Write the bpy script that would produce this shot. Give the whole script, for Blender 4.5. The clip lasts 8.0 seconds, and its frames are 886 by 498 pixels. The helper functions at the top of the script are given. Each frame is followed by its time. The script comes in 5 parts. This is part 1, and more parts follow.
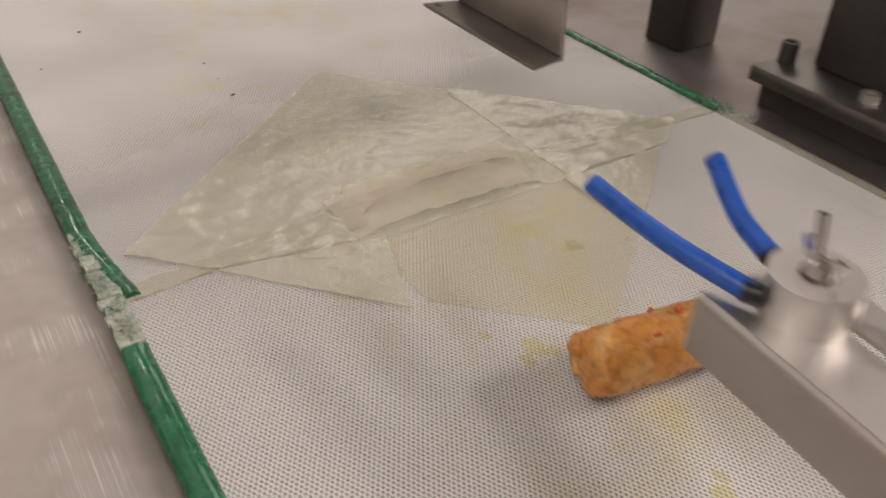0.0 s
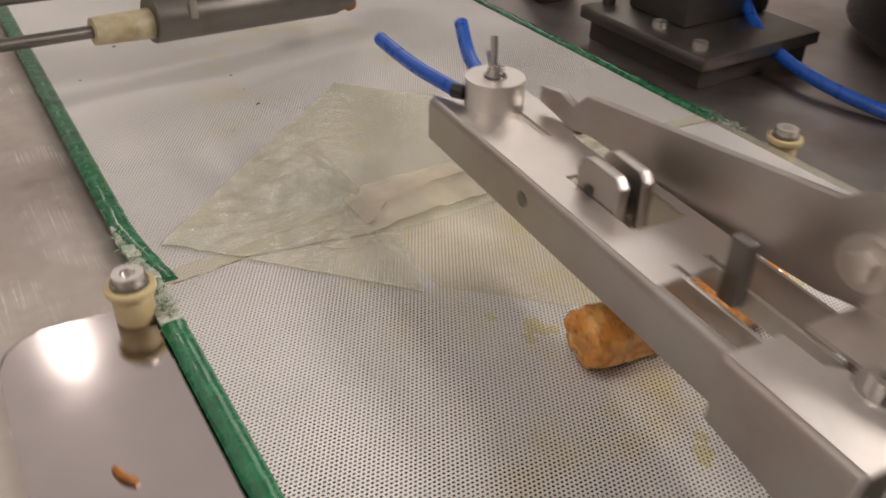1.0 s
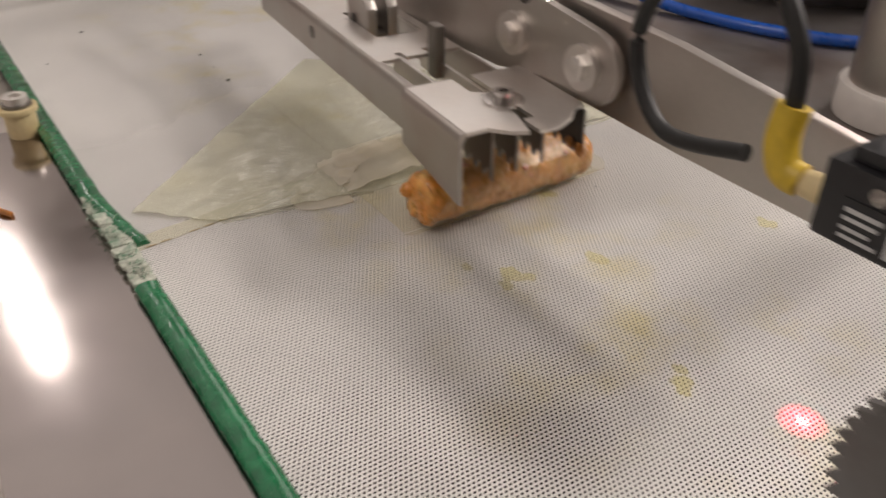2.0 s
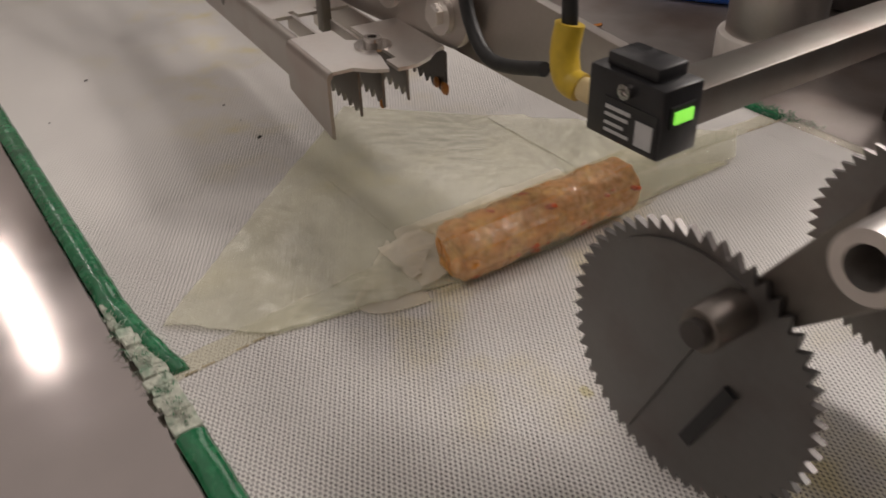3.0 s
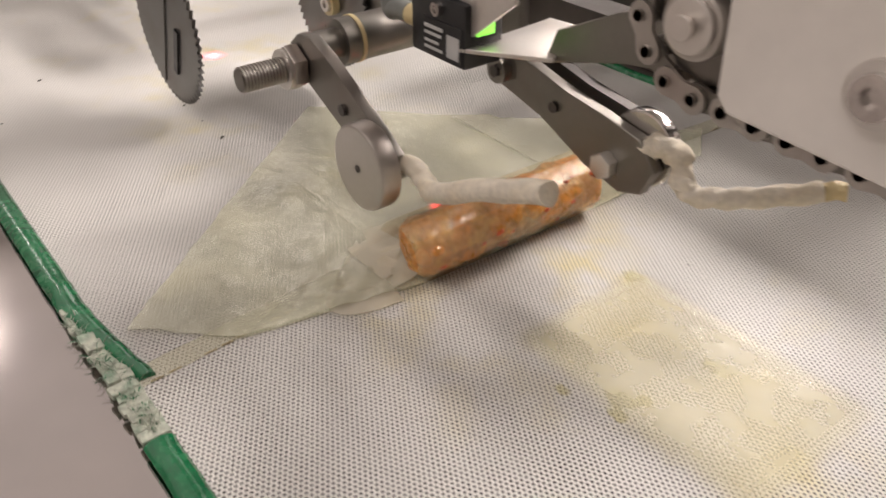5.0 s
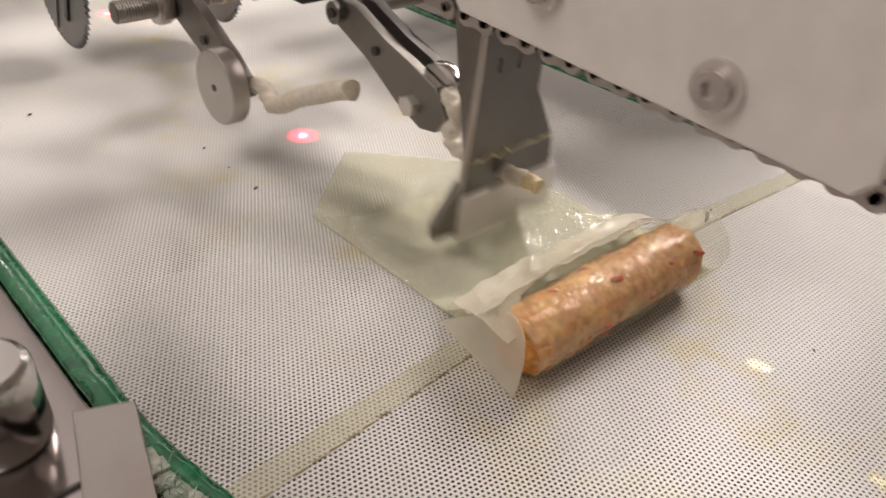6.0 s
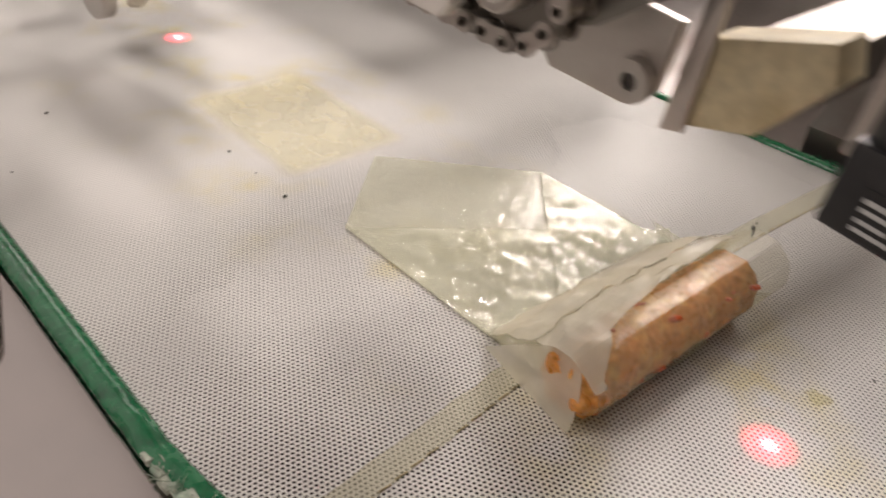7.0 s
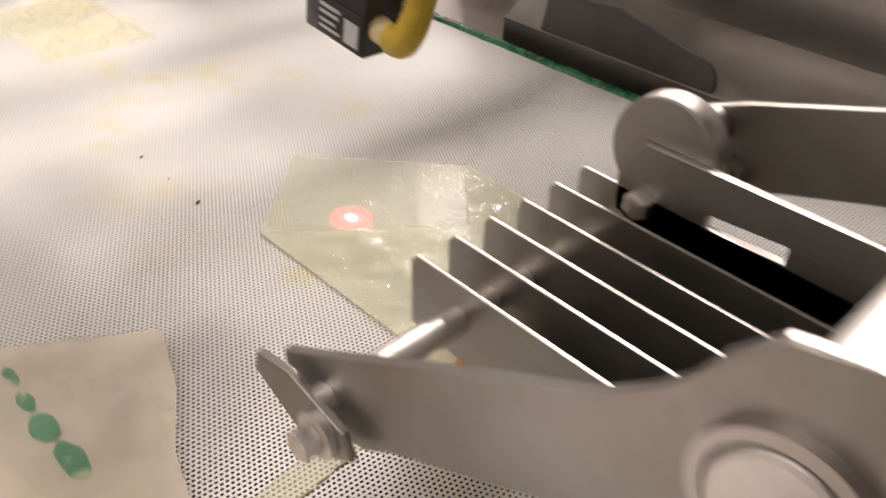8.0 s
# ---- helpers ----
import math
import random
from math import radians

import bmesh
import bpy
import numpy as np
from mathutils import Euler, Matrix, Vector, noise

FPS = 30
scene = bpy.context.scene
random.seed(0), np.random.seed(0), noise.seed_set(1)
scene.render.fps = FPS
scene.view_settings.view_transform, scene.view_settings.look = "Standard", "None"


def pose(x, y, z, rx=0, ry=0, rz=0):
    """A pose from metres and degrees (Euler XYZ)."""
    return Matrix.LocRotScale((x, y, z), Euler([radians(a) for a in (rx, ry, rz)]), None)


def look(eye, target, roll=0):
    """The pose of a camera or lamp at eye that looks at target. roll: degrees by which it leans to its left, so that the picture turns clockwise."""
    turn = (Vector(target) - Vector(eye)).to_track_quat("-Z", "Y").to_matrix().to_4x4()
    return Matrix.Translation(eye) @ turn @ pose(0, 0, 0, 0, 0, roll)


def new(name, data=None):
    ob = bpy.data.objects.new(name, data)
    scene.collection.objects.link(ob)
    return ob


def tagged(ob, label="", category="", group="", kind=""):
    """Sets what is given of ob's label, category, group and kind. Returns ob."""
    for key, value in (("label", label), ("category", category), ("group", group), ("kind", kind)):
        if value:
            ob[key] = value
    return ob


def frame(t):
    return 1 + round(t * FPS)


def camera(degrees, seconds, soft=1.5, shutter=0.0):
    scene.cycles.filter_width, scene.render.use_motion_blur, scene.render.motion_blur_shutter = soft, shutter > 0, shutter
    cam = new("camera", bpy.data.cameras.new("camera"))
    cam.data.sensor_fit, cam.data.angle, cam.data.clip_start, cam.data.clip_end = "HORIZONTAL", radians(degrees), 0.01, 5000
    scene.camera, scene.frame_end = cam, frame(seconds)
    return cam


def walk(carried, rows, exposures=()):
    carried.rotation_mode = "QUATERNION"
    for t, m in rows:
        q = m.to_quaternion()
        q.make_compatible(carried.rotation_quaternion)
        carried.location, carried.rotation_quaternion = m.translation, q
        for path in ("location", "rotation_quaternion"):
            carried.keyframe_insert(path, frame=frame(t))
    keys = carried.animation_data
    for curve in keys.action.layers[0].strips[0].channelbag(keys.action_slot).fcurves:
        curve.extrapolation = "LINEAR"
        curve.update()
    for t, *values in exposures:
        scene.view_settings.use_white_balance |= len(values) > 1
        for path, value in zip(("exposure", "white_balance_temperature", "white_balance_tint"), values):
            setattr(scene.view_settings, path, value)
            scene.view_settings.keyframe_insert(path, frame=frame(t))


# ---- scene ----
# The machine stands still; the belt runs towards -y at V metres a second. z = 0 is the belt's top face.
V = 0.1949
cam = camera(56.0, 8.0, soft=1.6, shutter=0.4)
walk(cam, [
    (0.0, pose(-0.0438, -0.3199, 0.2507, 54.41, -1.77, -32.46)),
    (0.3, pose(-0.0514, -0.4063, 0.2465, 55.57, -3.12, -32.75)),
    (0.5, pose(-0.0539, -0.4518, 0.2606, 54.76, -2.31, -31.66)),
    (0.7, pose(-0.0495, -0.4818, 0.2737, 53.64, -1.05, -31.15)),
    (1.0, pose(-0.0653, -0.5493, 0.2599, 55.83, -1.55, -31.72)),
    (1.3, pose(-0.0671, -0.6157, 0.2691, 55.18, -1.51, -30.84)),
    (1.5, pose(-0.0825, -0.6636, 0.2643, 56.70, -1.06, -30.66)),
    (2.0, pose(-0.0692, -0.7589, 0.2364, 56.36, -0.39, -33.90)),
    (2.2, pose(-0.0572, -0.7804, 0.2359, 54.49, -0.08, -35.04)),
    (3.3, pose(-0.0515, -0.8898, 0.2332, 56.58, 1.72, -35.04)),
    (3.5, pose(-0.0524, -0.9264, 0.2349, 56.57, 2.26, -35.53)),
    (3.7, pose(-0.0570, -0.9692, 0.2324, 56.94, 1.68, -35.87)),
    (4.0, pose(-0.0663, -1.0363, 0.2418, 55.66, -0.47, -36.55)),
    (4.3, pose(-0.0715, -1.1184, 0.2389, 56.92, -0.12, -36.30)),
    (4.5, pose(-0.0632, -1.1618, 0.2393, 56.49, 0.16, -36.89)),
    (4.7, pose(-0.0523, -1.1979, 0.2310, 56.91, 1.04, -36.60)),
    (5.0, pose(-0.0553, -1.2333, 0.2291, 56.37, 0.00, -37.71)),
    (5.2, pose(-0.0610, -1.2494, 0.2307, 56.52, -0.53, -38.39)),
    (6.3, pose(-0.0750, -1.3785, 0.2246, 56.75, -3.32, -41.94)),
    (6.5, pose(-0.0760, -1.4097, 0.2263, 56.11, -3.38, -40.46)),
    (6.7, pose(-0.0784, -1.4384, 0.2289, 56.17, -3.26, -39.85)),
    (7.0, pose(-0.0728, -1.4977, 0.2320, 55.33, -3.40, -41.21)),
    (7.3, pose(-0.0641, -1.5609, 0.2296, 55.44, -2.93, -44.28)),
    (7.5, pose(-0.0587, -1.6040, 0.2345, 56.02, -2.96, -45.51)),
    (7.6, pose(-0.0544, -1.6278, 0.2364, 55.98, -2.96, -45.26)),
    (7.8, pose(-0.0442, -1.6667, 0.2343, 55.07, -2.35, -43.62)),
    (8.0, pose(-0.0459, -1.7004, 0.2339, 54.37, -2.50, -44.35)),
], exposures=[(0.0, 0.12), (0.4, -0.06), (1.0, 0.0), (1.5, 0.08), (2.0, -0.10), (2.2, -0.14), (3.3, -0.62), (3.6, -0.60), (4.0, -0.36), (4.2, -0.16), (5.0, 0.20), (6.5, 0.20), (7.0, 0.15), (8.0, 0.60)])


# ---------------------------------------------------------------- light
world = bpy.data.worlds.new("hall")
scene.world = world
world.use_nodes = True
world.node_tree.nodes["Background"].inputs[0].default_value = (1.0, 0.93, 0.85, 1)
world.node_tree.nodes["Background"].inputs[1].default_value = 0.08


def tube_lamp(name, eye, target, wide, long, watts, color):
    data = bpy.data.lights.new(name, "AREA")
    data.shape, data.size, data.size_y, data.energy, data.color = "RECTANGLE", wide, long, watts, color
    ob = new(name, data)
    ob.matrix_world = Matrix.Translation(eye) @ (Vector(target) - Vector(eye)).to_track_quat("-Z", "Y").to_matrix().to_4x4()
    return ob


WARM = (1.0, 0.90, 0.845)
tube_lamp("lamp_tube_right", (1.68, -0.62, 1.10), (0.15, -0.62, 0.0), 1.0, 0.14, 29, WARM)
tube_lamp("lamp_head_right", (1.15, -1.22, 1.12), (0.15, -0.70, 0.0), 0.35, 0.16, 9, WARM)
tube_lamp("ceiling_tube_far", (0.08, 3.65, 2.62), (0.10, 2.9, 0.0), 0.11, 0.95, 6, WARM)
# added fill from overhead, no known lamp: lifts the near belt and left-facing sides
tube_lamp("fill_panel_south", (-0.8, -1.4, 2.70), (-0.5, -1.39, 0.0), 2.0, 2.0, 17, WARM)
# added weak panel that gives the left plates something pale to reflect
tube_lamp("fill_panel_north", (-0.9, 2.3, 2.70), (-0.9, 2.31, 0.0), 3.2, 3.2, 15, WARM)
# added fill along the west wall, so steel facing left is not black
tube_lamp("fill_tube_west", (-2.55, -0.4, 2.45), (-2.75, -0.4, 0.0), 0.3, 4.0, 30, WARM)
tube_lamp("ceiling_panel", (2.45, 2.45, 2.66), (2.0, 1.6, 0.0), 2.4, 2.2, 38, WARM)


def laser(x, y, z, tx, ty):
    """A sensor's beam: a small bright core in a weak red halo."""
    for watts, color, cone, blend in ((1.7, (1.0, 0.02, 0.06), 14, 1.0), (6.0, (1.0, 0.42, 0.48), 3.4, 0.8)):
        data = bpy.data.lights.new("laser_spot", "SPOT")
        data.energy, data.color, data.spot_size, data.spot_blend, data.shadow_soft_size = watts, color, radians(cone), blend, 0.0005
        new("laser_spot", data).matrix_world = look((x, y, z), (tx, ty, 0))


laser(0.183, -0.650, 0.083, 0.180, -0.6435)
laser(0.178, -0.934, 0.090, 0.181, -0.9315)
laser(0.172, -1.432, 0.096, 0.173, -1.425)


# ---------------------------------------------------------------- materials
def material(name, color, rough=0.5, metal=0.0, vary=0.12, grain=60.0, bump=0.0, bump_scale=200.0, stretch=(1, 1, 1),
             rough_vary=0.1, tint=None, tint_scale=9.0, tint_amount=0.5, coat=0.0):
    """A surface with variation at two scales, in the object's metres."""
    m = bpy.data.materials.new(name)
    m.use_nodes = True
    t = m.node_tree
    b = t.nodes["Principled BSDF"]
    b.inputs["Metallic"].default_value = metal
    if metal > 0.5:
        vary, rough_vary = vary * 0.35, min(rough_vary, 0.035)
    b.inputs["Coat Weight"].default_value = coat
    b.inputs["Coat Roughness"].default_value = 0.12
    co = t.nodes.new("ShaderNodeTexCoord")
    mp = t.nodes.new("ShaderNodeMapping")
    mp.inputs["Scale"].default_value = stretch
    t.links.new(co.outputs["Object"], mp.inputs["Vector"])

    def noise_node(scale, detail=4.0):
        n = t.nodes.new("ShaderNodeTexNoise")
        n.inputs["Scale"].default_value, n.inputs["Detail"].default_value = scale, detail
        t.links.new(mp.outputs[0], n.inputs["Vector"])
        return n

    def ramp(src, a, b_, lo, hi):
        r = t.nodes.new("ShaderNodeMapRange")
        r.inputs["From Min"].default_value, r.inputs["From Max"].default_value = a, b_
        r.inputs["To Min"].default_value, r.inputs["To Max"].default_value = lo, hi
        t.links.new(src, r.inputs["Value"])
        return r.outputs["Result"]

    big, fine = noise_node(tint_scale), noise_node(grain)
    mix = t.nodes.new("ShaderNodeMix")
    mix.data_type = "RGBA"
    mix.inputs["A"].default_value = (*color, 1)
    mix.inputs["B"].default_value = (*(tint or [c * 0.75 for c in color]), 1)
    t.links.new(ramp(big.outputs["Fac"], 0.45, 0.7, 0.0, tint_amount), mix.inputs["Factor"])
    hsv = t.nodes.new("ShaderNodeHueSaturation")
    t.links.new(mix.outputs["Result"], hsv.inputs["Color"])
    t.links.new(ramp(fine.outputs["Fac"], 0.3, 0.7, 1 - vary, 1 + vary), hsv.inputs["Value"])
    t.links.new(hsv.outputs["Color"], b.inputs["Base Color"])
    t.links.new(ramp(fine.outputs["Fac"], 0.3, 0.7, max(0.03, rough - rough_vary), rough + rough_vary), b.inputs["Roughness"])
    if bump:
        bn = t.nodes.new("ShaderNodeBump")
        bn.inputs["Strength"].default_value, bn.inputs["Distance"].default_value = 1.0, bump
        n3 = noise_node(bump_scale)
        t.links.new(n3.outputs["Fac"], bn.inputs["Height"])
        t.links.new(bn.outputs["Normal"], b.inputs["Normal"])
    return m


STEEL = material("blasted_steel", (0.50, 0.47, 0.44), 0.42, 1.0, 0.10, 400, 0.00001, 900, tint=(0.42, 0.33, 0.30), tint_scale=25)
BRIGHT = material("bright_steel", (0.74, 0.71, 0.68), 0.44, 1.0, 0.08, 300, 0.000008, 500, tint=(0.70, 0.63, 0.58), tint_scale=30)
DULL = material("dull_steel", (0.24, 0.225, 0.205), 0.45, 1.0, 0.12, 200, 0.00001, 700, tint=(0.19, 0.145, 0.13), tint_scale=30)
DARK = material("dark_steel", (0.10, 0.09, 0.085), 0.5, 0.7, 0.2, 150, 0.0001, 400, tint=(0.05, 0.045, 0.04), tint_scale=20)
SAW = material("saw_steel", (0.19, 0.185, 0.18), 0.42, 0.9, 0.12, 300, 0.00001, 800, tint=(0.15, 0.12, 0.11), tint_scale=35)
COMB_STEEL = material("comb_steel", (0.34, 0.325, 0.30), 0.42, 1.0, 0.10, 300, 0.00001, 800, tint=(0.27, 0.23, 0.21), tint_scale=30)
CHROME = material("chromed_shaft", (0.66, 0.63, 0.61), 0.17, 1.0, 0.05, 100, rough_vary=0.05)
PLATE_WORN = material("worn_side_plate", (0.64, 0.585, 0.54), 0.52, 1.0, 0.18, 90, 0.00003, 220, tint=(0.50, 0.43, 0.38), tint_scale=9, tint_amount=0.7, rough_vary=0.16)


def add_scratches(m):
    """Fine bright scratches in bundles, where dragged crates have marked the steel."""
    t = m.node_tree
    b = t.nodes["Principled BSDF"]
    source = b.inputs["Base Color"].links[0].from_socket
    co, turn, blot, lines, patch, line, both, mix = (t.nodes.new(k) for k in ("ShaderNodeTexCoord", "ShaderNodeMapping", "ShaderNodeTexNoise", "ShaderNodeTexNoise", "ShaderNodeMapRange", "ShaderNodeMapRange", "ShaderNodeMath", "ShaderNodeMix"))
    turn.inputs["Rotation"].default_value, turn.inputs["Scale"].default_value = (0, 0, radians(35)), (900, 14, 14)
    blot.inputs["Scale"].default_value, blot.inputs["Detail"].default_value = 30.0, 8.0
    lines.inputs["Scale"].default_value, lines.inputs["Detail"].default_value = 1.0, 3.0
    t.links.new(co.outputs["Object"], turn.inputs[0])
    t.links.new(co.outputs["Object"], blot.inputs["Vector"])
    t.links.new(turn.outputs[0], lines.inputs["Vector"])
    for node, src, lo, hi, to in ((line, lines.outputs["Fac"], 0.52, 0.66, (0.25, 1.0)), (patch, blot.outputs["Fac"], 0.50, 0.66, (0.0, 0.9))):
        node.inputs["From Min"].default_value, node.inputs["From Max"].default_value = lo, hi
        node.inputs["To Min"].default_value, node.inputs["To Max"].default_value = to
        t.links.new(src, node.inputs["Value"])
    both.operation = "MULTIPLY"
    t.links.new(line.outputs["Result"], both.inputs[0])
    t.links.new(patch.outputs["Result"], both.inputs[1])
    mix.data_type = "RGBA"
    mix.inputs["B"].default_value = (0.97, 0.95, 0.92, 1)
    t.links.new(both.outputs[0], mix.inputs["Factor"])
    t.links.new(source, mix.inputs["A"])
    t.links.new(mix.outputs["Result"], b.inputs["Base Color"])


add_scratches(PLATE_WORN)
PLATE_POLISHED = material("polished_cover", (0.46, 0.42, 0.41), 0.12, 1.0, 0.06, 50, 0.0, 40, tint=(0.52, 0.46, 0.44), tint_scale=8, rough_vary=0.02)
# right plate: side plate steel with its shade mixed into the base colour, plus stains
PLATE_SHADED = material("shaded_side_plate", (0.33, 0.30, 0.285), 0.5, 1.0, 0.18, 60, 0.00003, 200, tint=(0.2, 0.15, 0.13), tint_scale=10, tint_amount=0.8)
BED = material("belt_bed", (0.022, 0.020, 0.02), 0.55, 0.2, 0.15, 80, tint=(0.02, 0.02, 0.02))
WHITE_PLASTIC = material("white_plastic", (0.78, 0.74, 0.70), 0.42, 0.0, 0.04, 80, 0.00004, 300, tint=(0.70, 0.65, 0.60), tint_scale=14)
BLACK_PLASTIC = material("black_plastic", (0.016, 0.016, 0.018), 0.38, 0.0, 0.2, 200)
RUBBER = material("black_cable", (0.012, 0.012, 0.012), 0.5, 0.0, 0.2, 200)
LABEL = material("label_print", (0.55, 0.55, 0.55), 0.5, 0.0, 0.05, 200)
SLEEVE = material("grey_sleeve", (0.20, 0.21, 0.20), 0.5, 0.0, 0.12, 200, 0.0001, 300)
YELLOW = material("yellow_connector", (0.55, 0.38, 0.03), 0.42, 0.0, 0.1, 200)
NYLON = material("cream_nylon", (0.66, 0.54, 0.30), 0.45, 0.0, 0.08, 150, 0.00006, 300, tint=(0.58, 0.42, 0.20), tint_scale=60)
CREAM_BLOCK = material("cream_block", (0.60, 0.52, 0.34), 0.5, 0.0, 0.15, 150, 0.0002, 300, tint=(0.42, 0.33, 0.18), tint_scale=40, tint_amount=0.8)
BLUE = material("blue_hose", (0.012, 0.10, 0.50), 0.32, 0.0, 0.08, 120, coat=0.3)
ROPE = material("cotton_rope", (0.72, 0.66, 0.56), 0.85, 0.0, 0.12, 300, 0.0004, 900, tint=(0.62, 0.52, 0.36), tint_scale=50)
GREEN = material("green_edging", (0.006, 0.15, 0.055), 0.24, 0.0, 0.22, 180, 0.0005, 130, tint=(0.003, 0.075, 0.03), tint_scale=60, tint_amount=0.7, coat=0.5, rough_vary=0.12)
FRAY = material("frayed_cloth", (0.50, 0.52, 0.44), 0.7, 0.0, 0.25, 400, 0.0005, 500, tint=(0.16, 0.30, 0.20), tint_scale=120, tint_amount=0.8)
FRAY_GREEN = material("green_threads", (0.02, 0.20, 0.09), 0.6, 0.0, 0.25, 400)
BLOCK_WALL = material("hall_paint", (0.80, 0.77, 0.74), 0.7, 0.0, 0.06, 5, tint=(0.62, 0.58, 0.55), tint_scale=0.7)
FLOOR = material("hall_floor", (0.22, 0.20, 0.18), 0.6, 0.0, 0.15, 12, tint=(0.16, 0.14, 0.13), tint_scale=1.3)
STITCH = material("brown_stitches", (0.34, 0.28, 0.16), 0.7, 0.0, 0.2, 500)
SPECK = material("dark_specks", (0.03, 0.03, 0.02), 0.6, 0.0, 0.2, 500)
CARROT = material("carrot_bits", (0.60, 0.10, 0.02), 0.35, 0.0, 0.2, 400, coat=0.3)
GUNK = material("orange_filling_residue", (0.42, 0.15, 0.02), 0.4, 0.0, 0.3, 300, 0.001, 300, coat=0.3)
LED_GREEN = bpy.data.materials.new("green_led")
LED_GREEN.use_nodes = True
LED_GREEN.node_tree.nodes["Principled BSDF"].inputs["Base Color"].default_value = (0.2, 0.8, 0.1, 1)
LED_GREEN.node_tree.nodes["Principled BSDF"].inputs["Emission Color"].default_value = (0.35, 1.0, 0.1, 1)
LED_GREEN.node_tree.nodes["Principled BSDF"].inputs["Emission Strength"].default_value = 1.0


def filling_material():
    m = material("filling", (0.62, 0.25, 0.042), 0.30, 0.0, 0.22, 260, 0.0013, 330, tint=(0.74, 0.42, 0.12), tint_scale=110, tint_amount=0.9, coat=0.35)
    m.node_tree.nodes["Principled BSDF"].inputs["Subsurface Weight"].default_value = 0.15
    m.node_tree.nodes["Principled BSDF"].inputs["Subsurface Radius"].default_value = (0.004, 0.002, 0.001)
    return m


FILLING = filling_material()


def film_material(name, opacity, color, bump=0.0011, shine=0.11, rough=0.3, gloss_rough=0.15):
    """Wet translucent dough sheet: part of the light goes straight through."""
    m = material(name, color, rough, 0.0, 0.06, 70, bump, 120, tint=[c * f for c, f in zip(color, (1.0, 0.96, 0.8))], tint_scale=25, rough_vary=0.08)
    t = m.node_tree
    b, out = t.nodes["Principled BSDF"], t.nodes["Material Output"]
    b.inputs["Specular IOR Level"].default_value = 0.14
    clear, mix = t.nodes.new("ShaderNodeBsdfTransparent"), t.nodes.new("ShaderNodeMixShader")
    clear.inputs[0].default_value = (1.0, 0.995, 0.96, 1)
    mix.inputs[0].default_value = opacity
    t.links.new(clear.outputs[0], mix.inputs[1])
    t.links.new(b.outputs[0], mix.inputs[2])
    gloss, top = t.nodes.new("ShaderNodeBsdfGlossy"), t.nodes.new("ShaderNodeMixShader")
    gloss.inputs["Roughness"].default_value = gloss_rough
    normal = next(n for n in t.nodes if n.type == "BUMP").outputs["Normal"]
    t.links.new(normal, gloss.inputs["Normal"])
    top.inputs[0].default_value = shine
    t.links.new(mix.outputs[0], top.inputs[1])
    t.links.new(gloss.outputs[0], top.inputs[2])
    t.links.new(top.outputs[0], out.inputs["Surface"])
    return m


def soft_edges(m, middle, half, width):
    """Thins a sheet out towards its edges, in the object's metres."""
    t = m.node_tree
    mix = next(n for n in t.nodes if n.type == "MIX_SHADER" and not n.inputs[0].is_linked and n.inputs[1].links[0].from_node.type == "BSDF_TRANSPARENT")
    top = next(n for n in t.nodes if n.type == "MIX_SHADER" and n != mix)
    co, sep = t.nodes.new("ShaderNodeTexCoord"), t.nodes.new("ShaderNodeSeparateXYZ")
    t.links.new(co.outputs["Object"], sep.inputs[0])
    mix.inputs[1].links[0].from_node.inputs[0].default_value = (1, 1, 1, 1)
    fades = []
    for axis, c, h in (("X", middle[0], half[0]), ("Y", middle[1], half[1])):
        off, far, ease = t.nodes.new("ShaderNodeMath"), t.nodes.new("ShaderNodeMath"), t.nodes.new("ShaderNodeMapRange")
        off.operation, far.operation, ease.interpolation_type = "SUBTRACT", "ABSOLUTE", "SMOOTHSTEP"
        off.inputs[1].default_value = c
        t.links.new(sep.outputs[axis], off.inputs[0])
        t.links.new(off.outputs[0], far.inputs[0])
        ease.inputs["From Min"].default_value, ease.inputs["From Max"].default_value = h - width, h
        ease.inputs["To Min"].default_value, ease.inputs["To Max"].default_value = 1.0, 0.0
        t.links.new(far.outputs[0], ease.inputs["Value"])
        fades.append(ease.outputs["Result"])
    for node in (mix, top):
        value, both, scaled = node.inputs[0].default_value, t.nodes.new("ShaderNodeMath"), t.nodes.new("ShaderNodeMath")
        both.operation = scaled.operation = "MULTIPLY"
        t.links.new(fades[0], both.inputs[0])
        t.links.new(fades[1], both.inputs[1])
        t.links.new(both.outputs[0], scaled.inputs[0])
        scaled.inputs[1].default_value = value
        t.links.new(scaled.outputs[0], node.inputs[0])


FILM_HOOD = film_material("dough_film_hood", 0.30, (0.90, 0.84, 0.74), 0.0012, 0.020, 0.60, 0.30)
FILM = film_material("dough_film", 0.27, (0.87, 0.87, 0.73), 0.0014, 0.078, 0.36)
FILM_FRONT = film_material("dough_film_front", 0.095, (0.88, 0.82, 0.64), 0.0016, 0.022, 0.5, 0.30)
SCRAP = film_material("dough_scrap", 0.42, (0.84, 0.74, 0.63), 0.0006, 0.03)
EDGING_DASH = film_material("green_edging_dash", 0.45, (0.10, 0.36, 0.20), 0.0006, 0.02)
SLIDE = film_material("slide_film", 0.29, (0.93, 0.88, 0.66), 0.0003, 0.008, 0.6)
soft_edges(SLIDE, (0.1775, -1.093), (0.044, 0.064), 0.012)
SAUCE = film_material("sauce_film", 0.09, (0.92, 0.82, 0.14), 0.0003, 0.01)


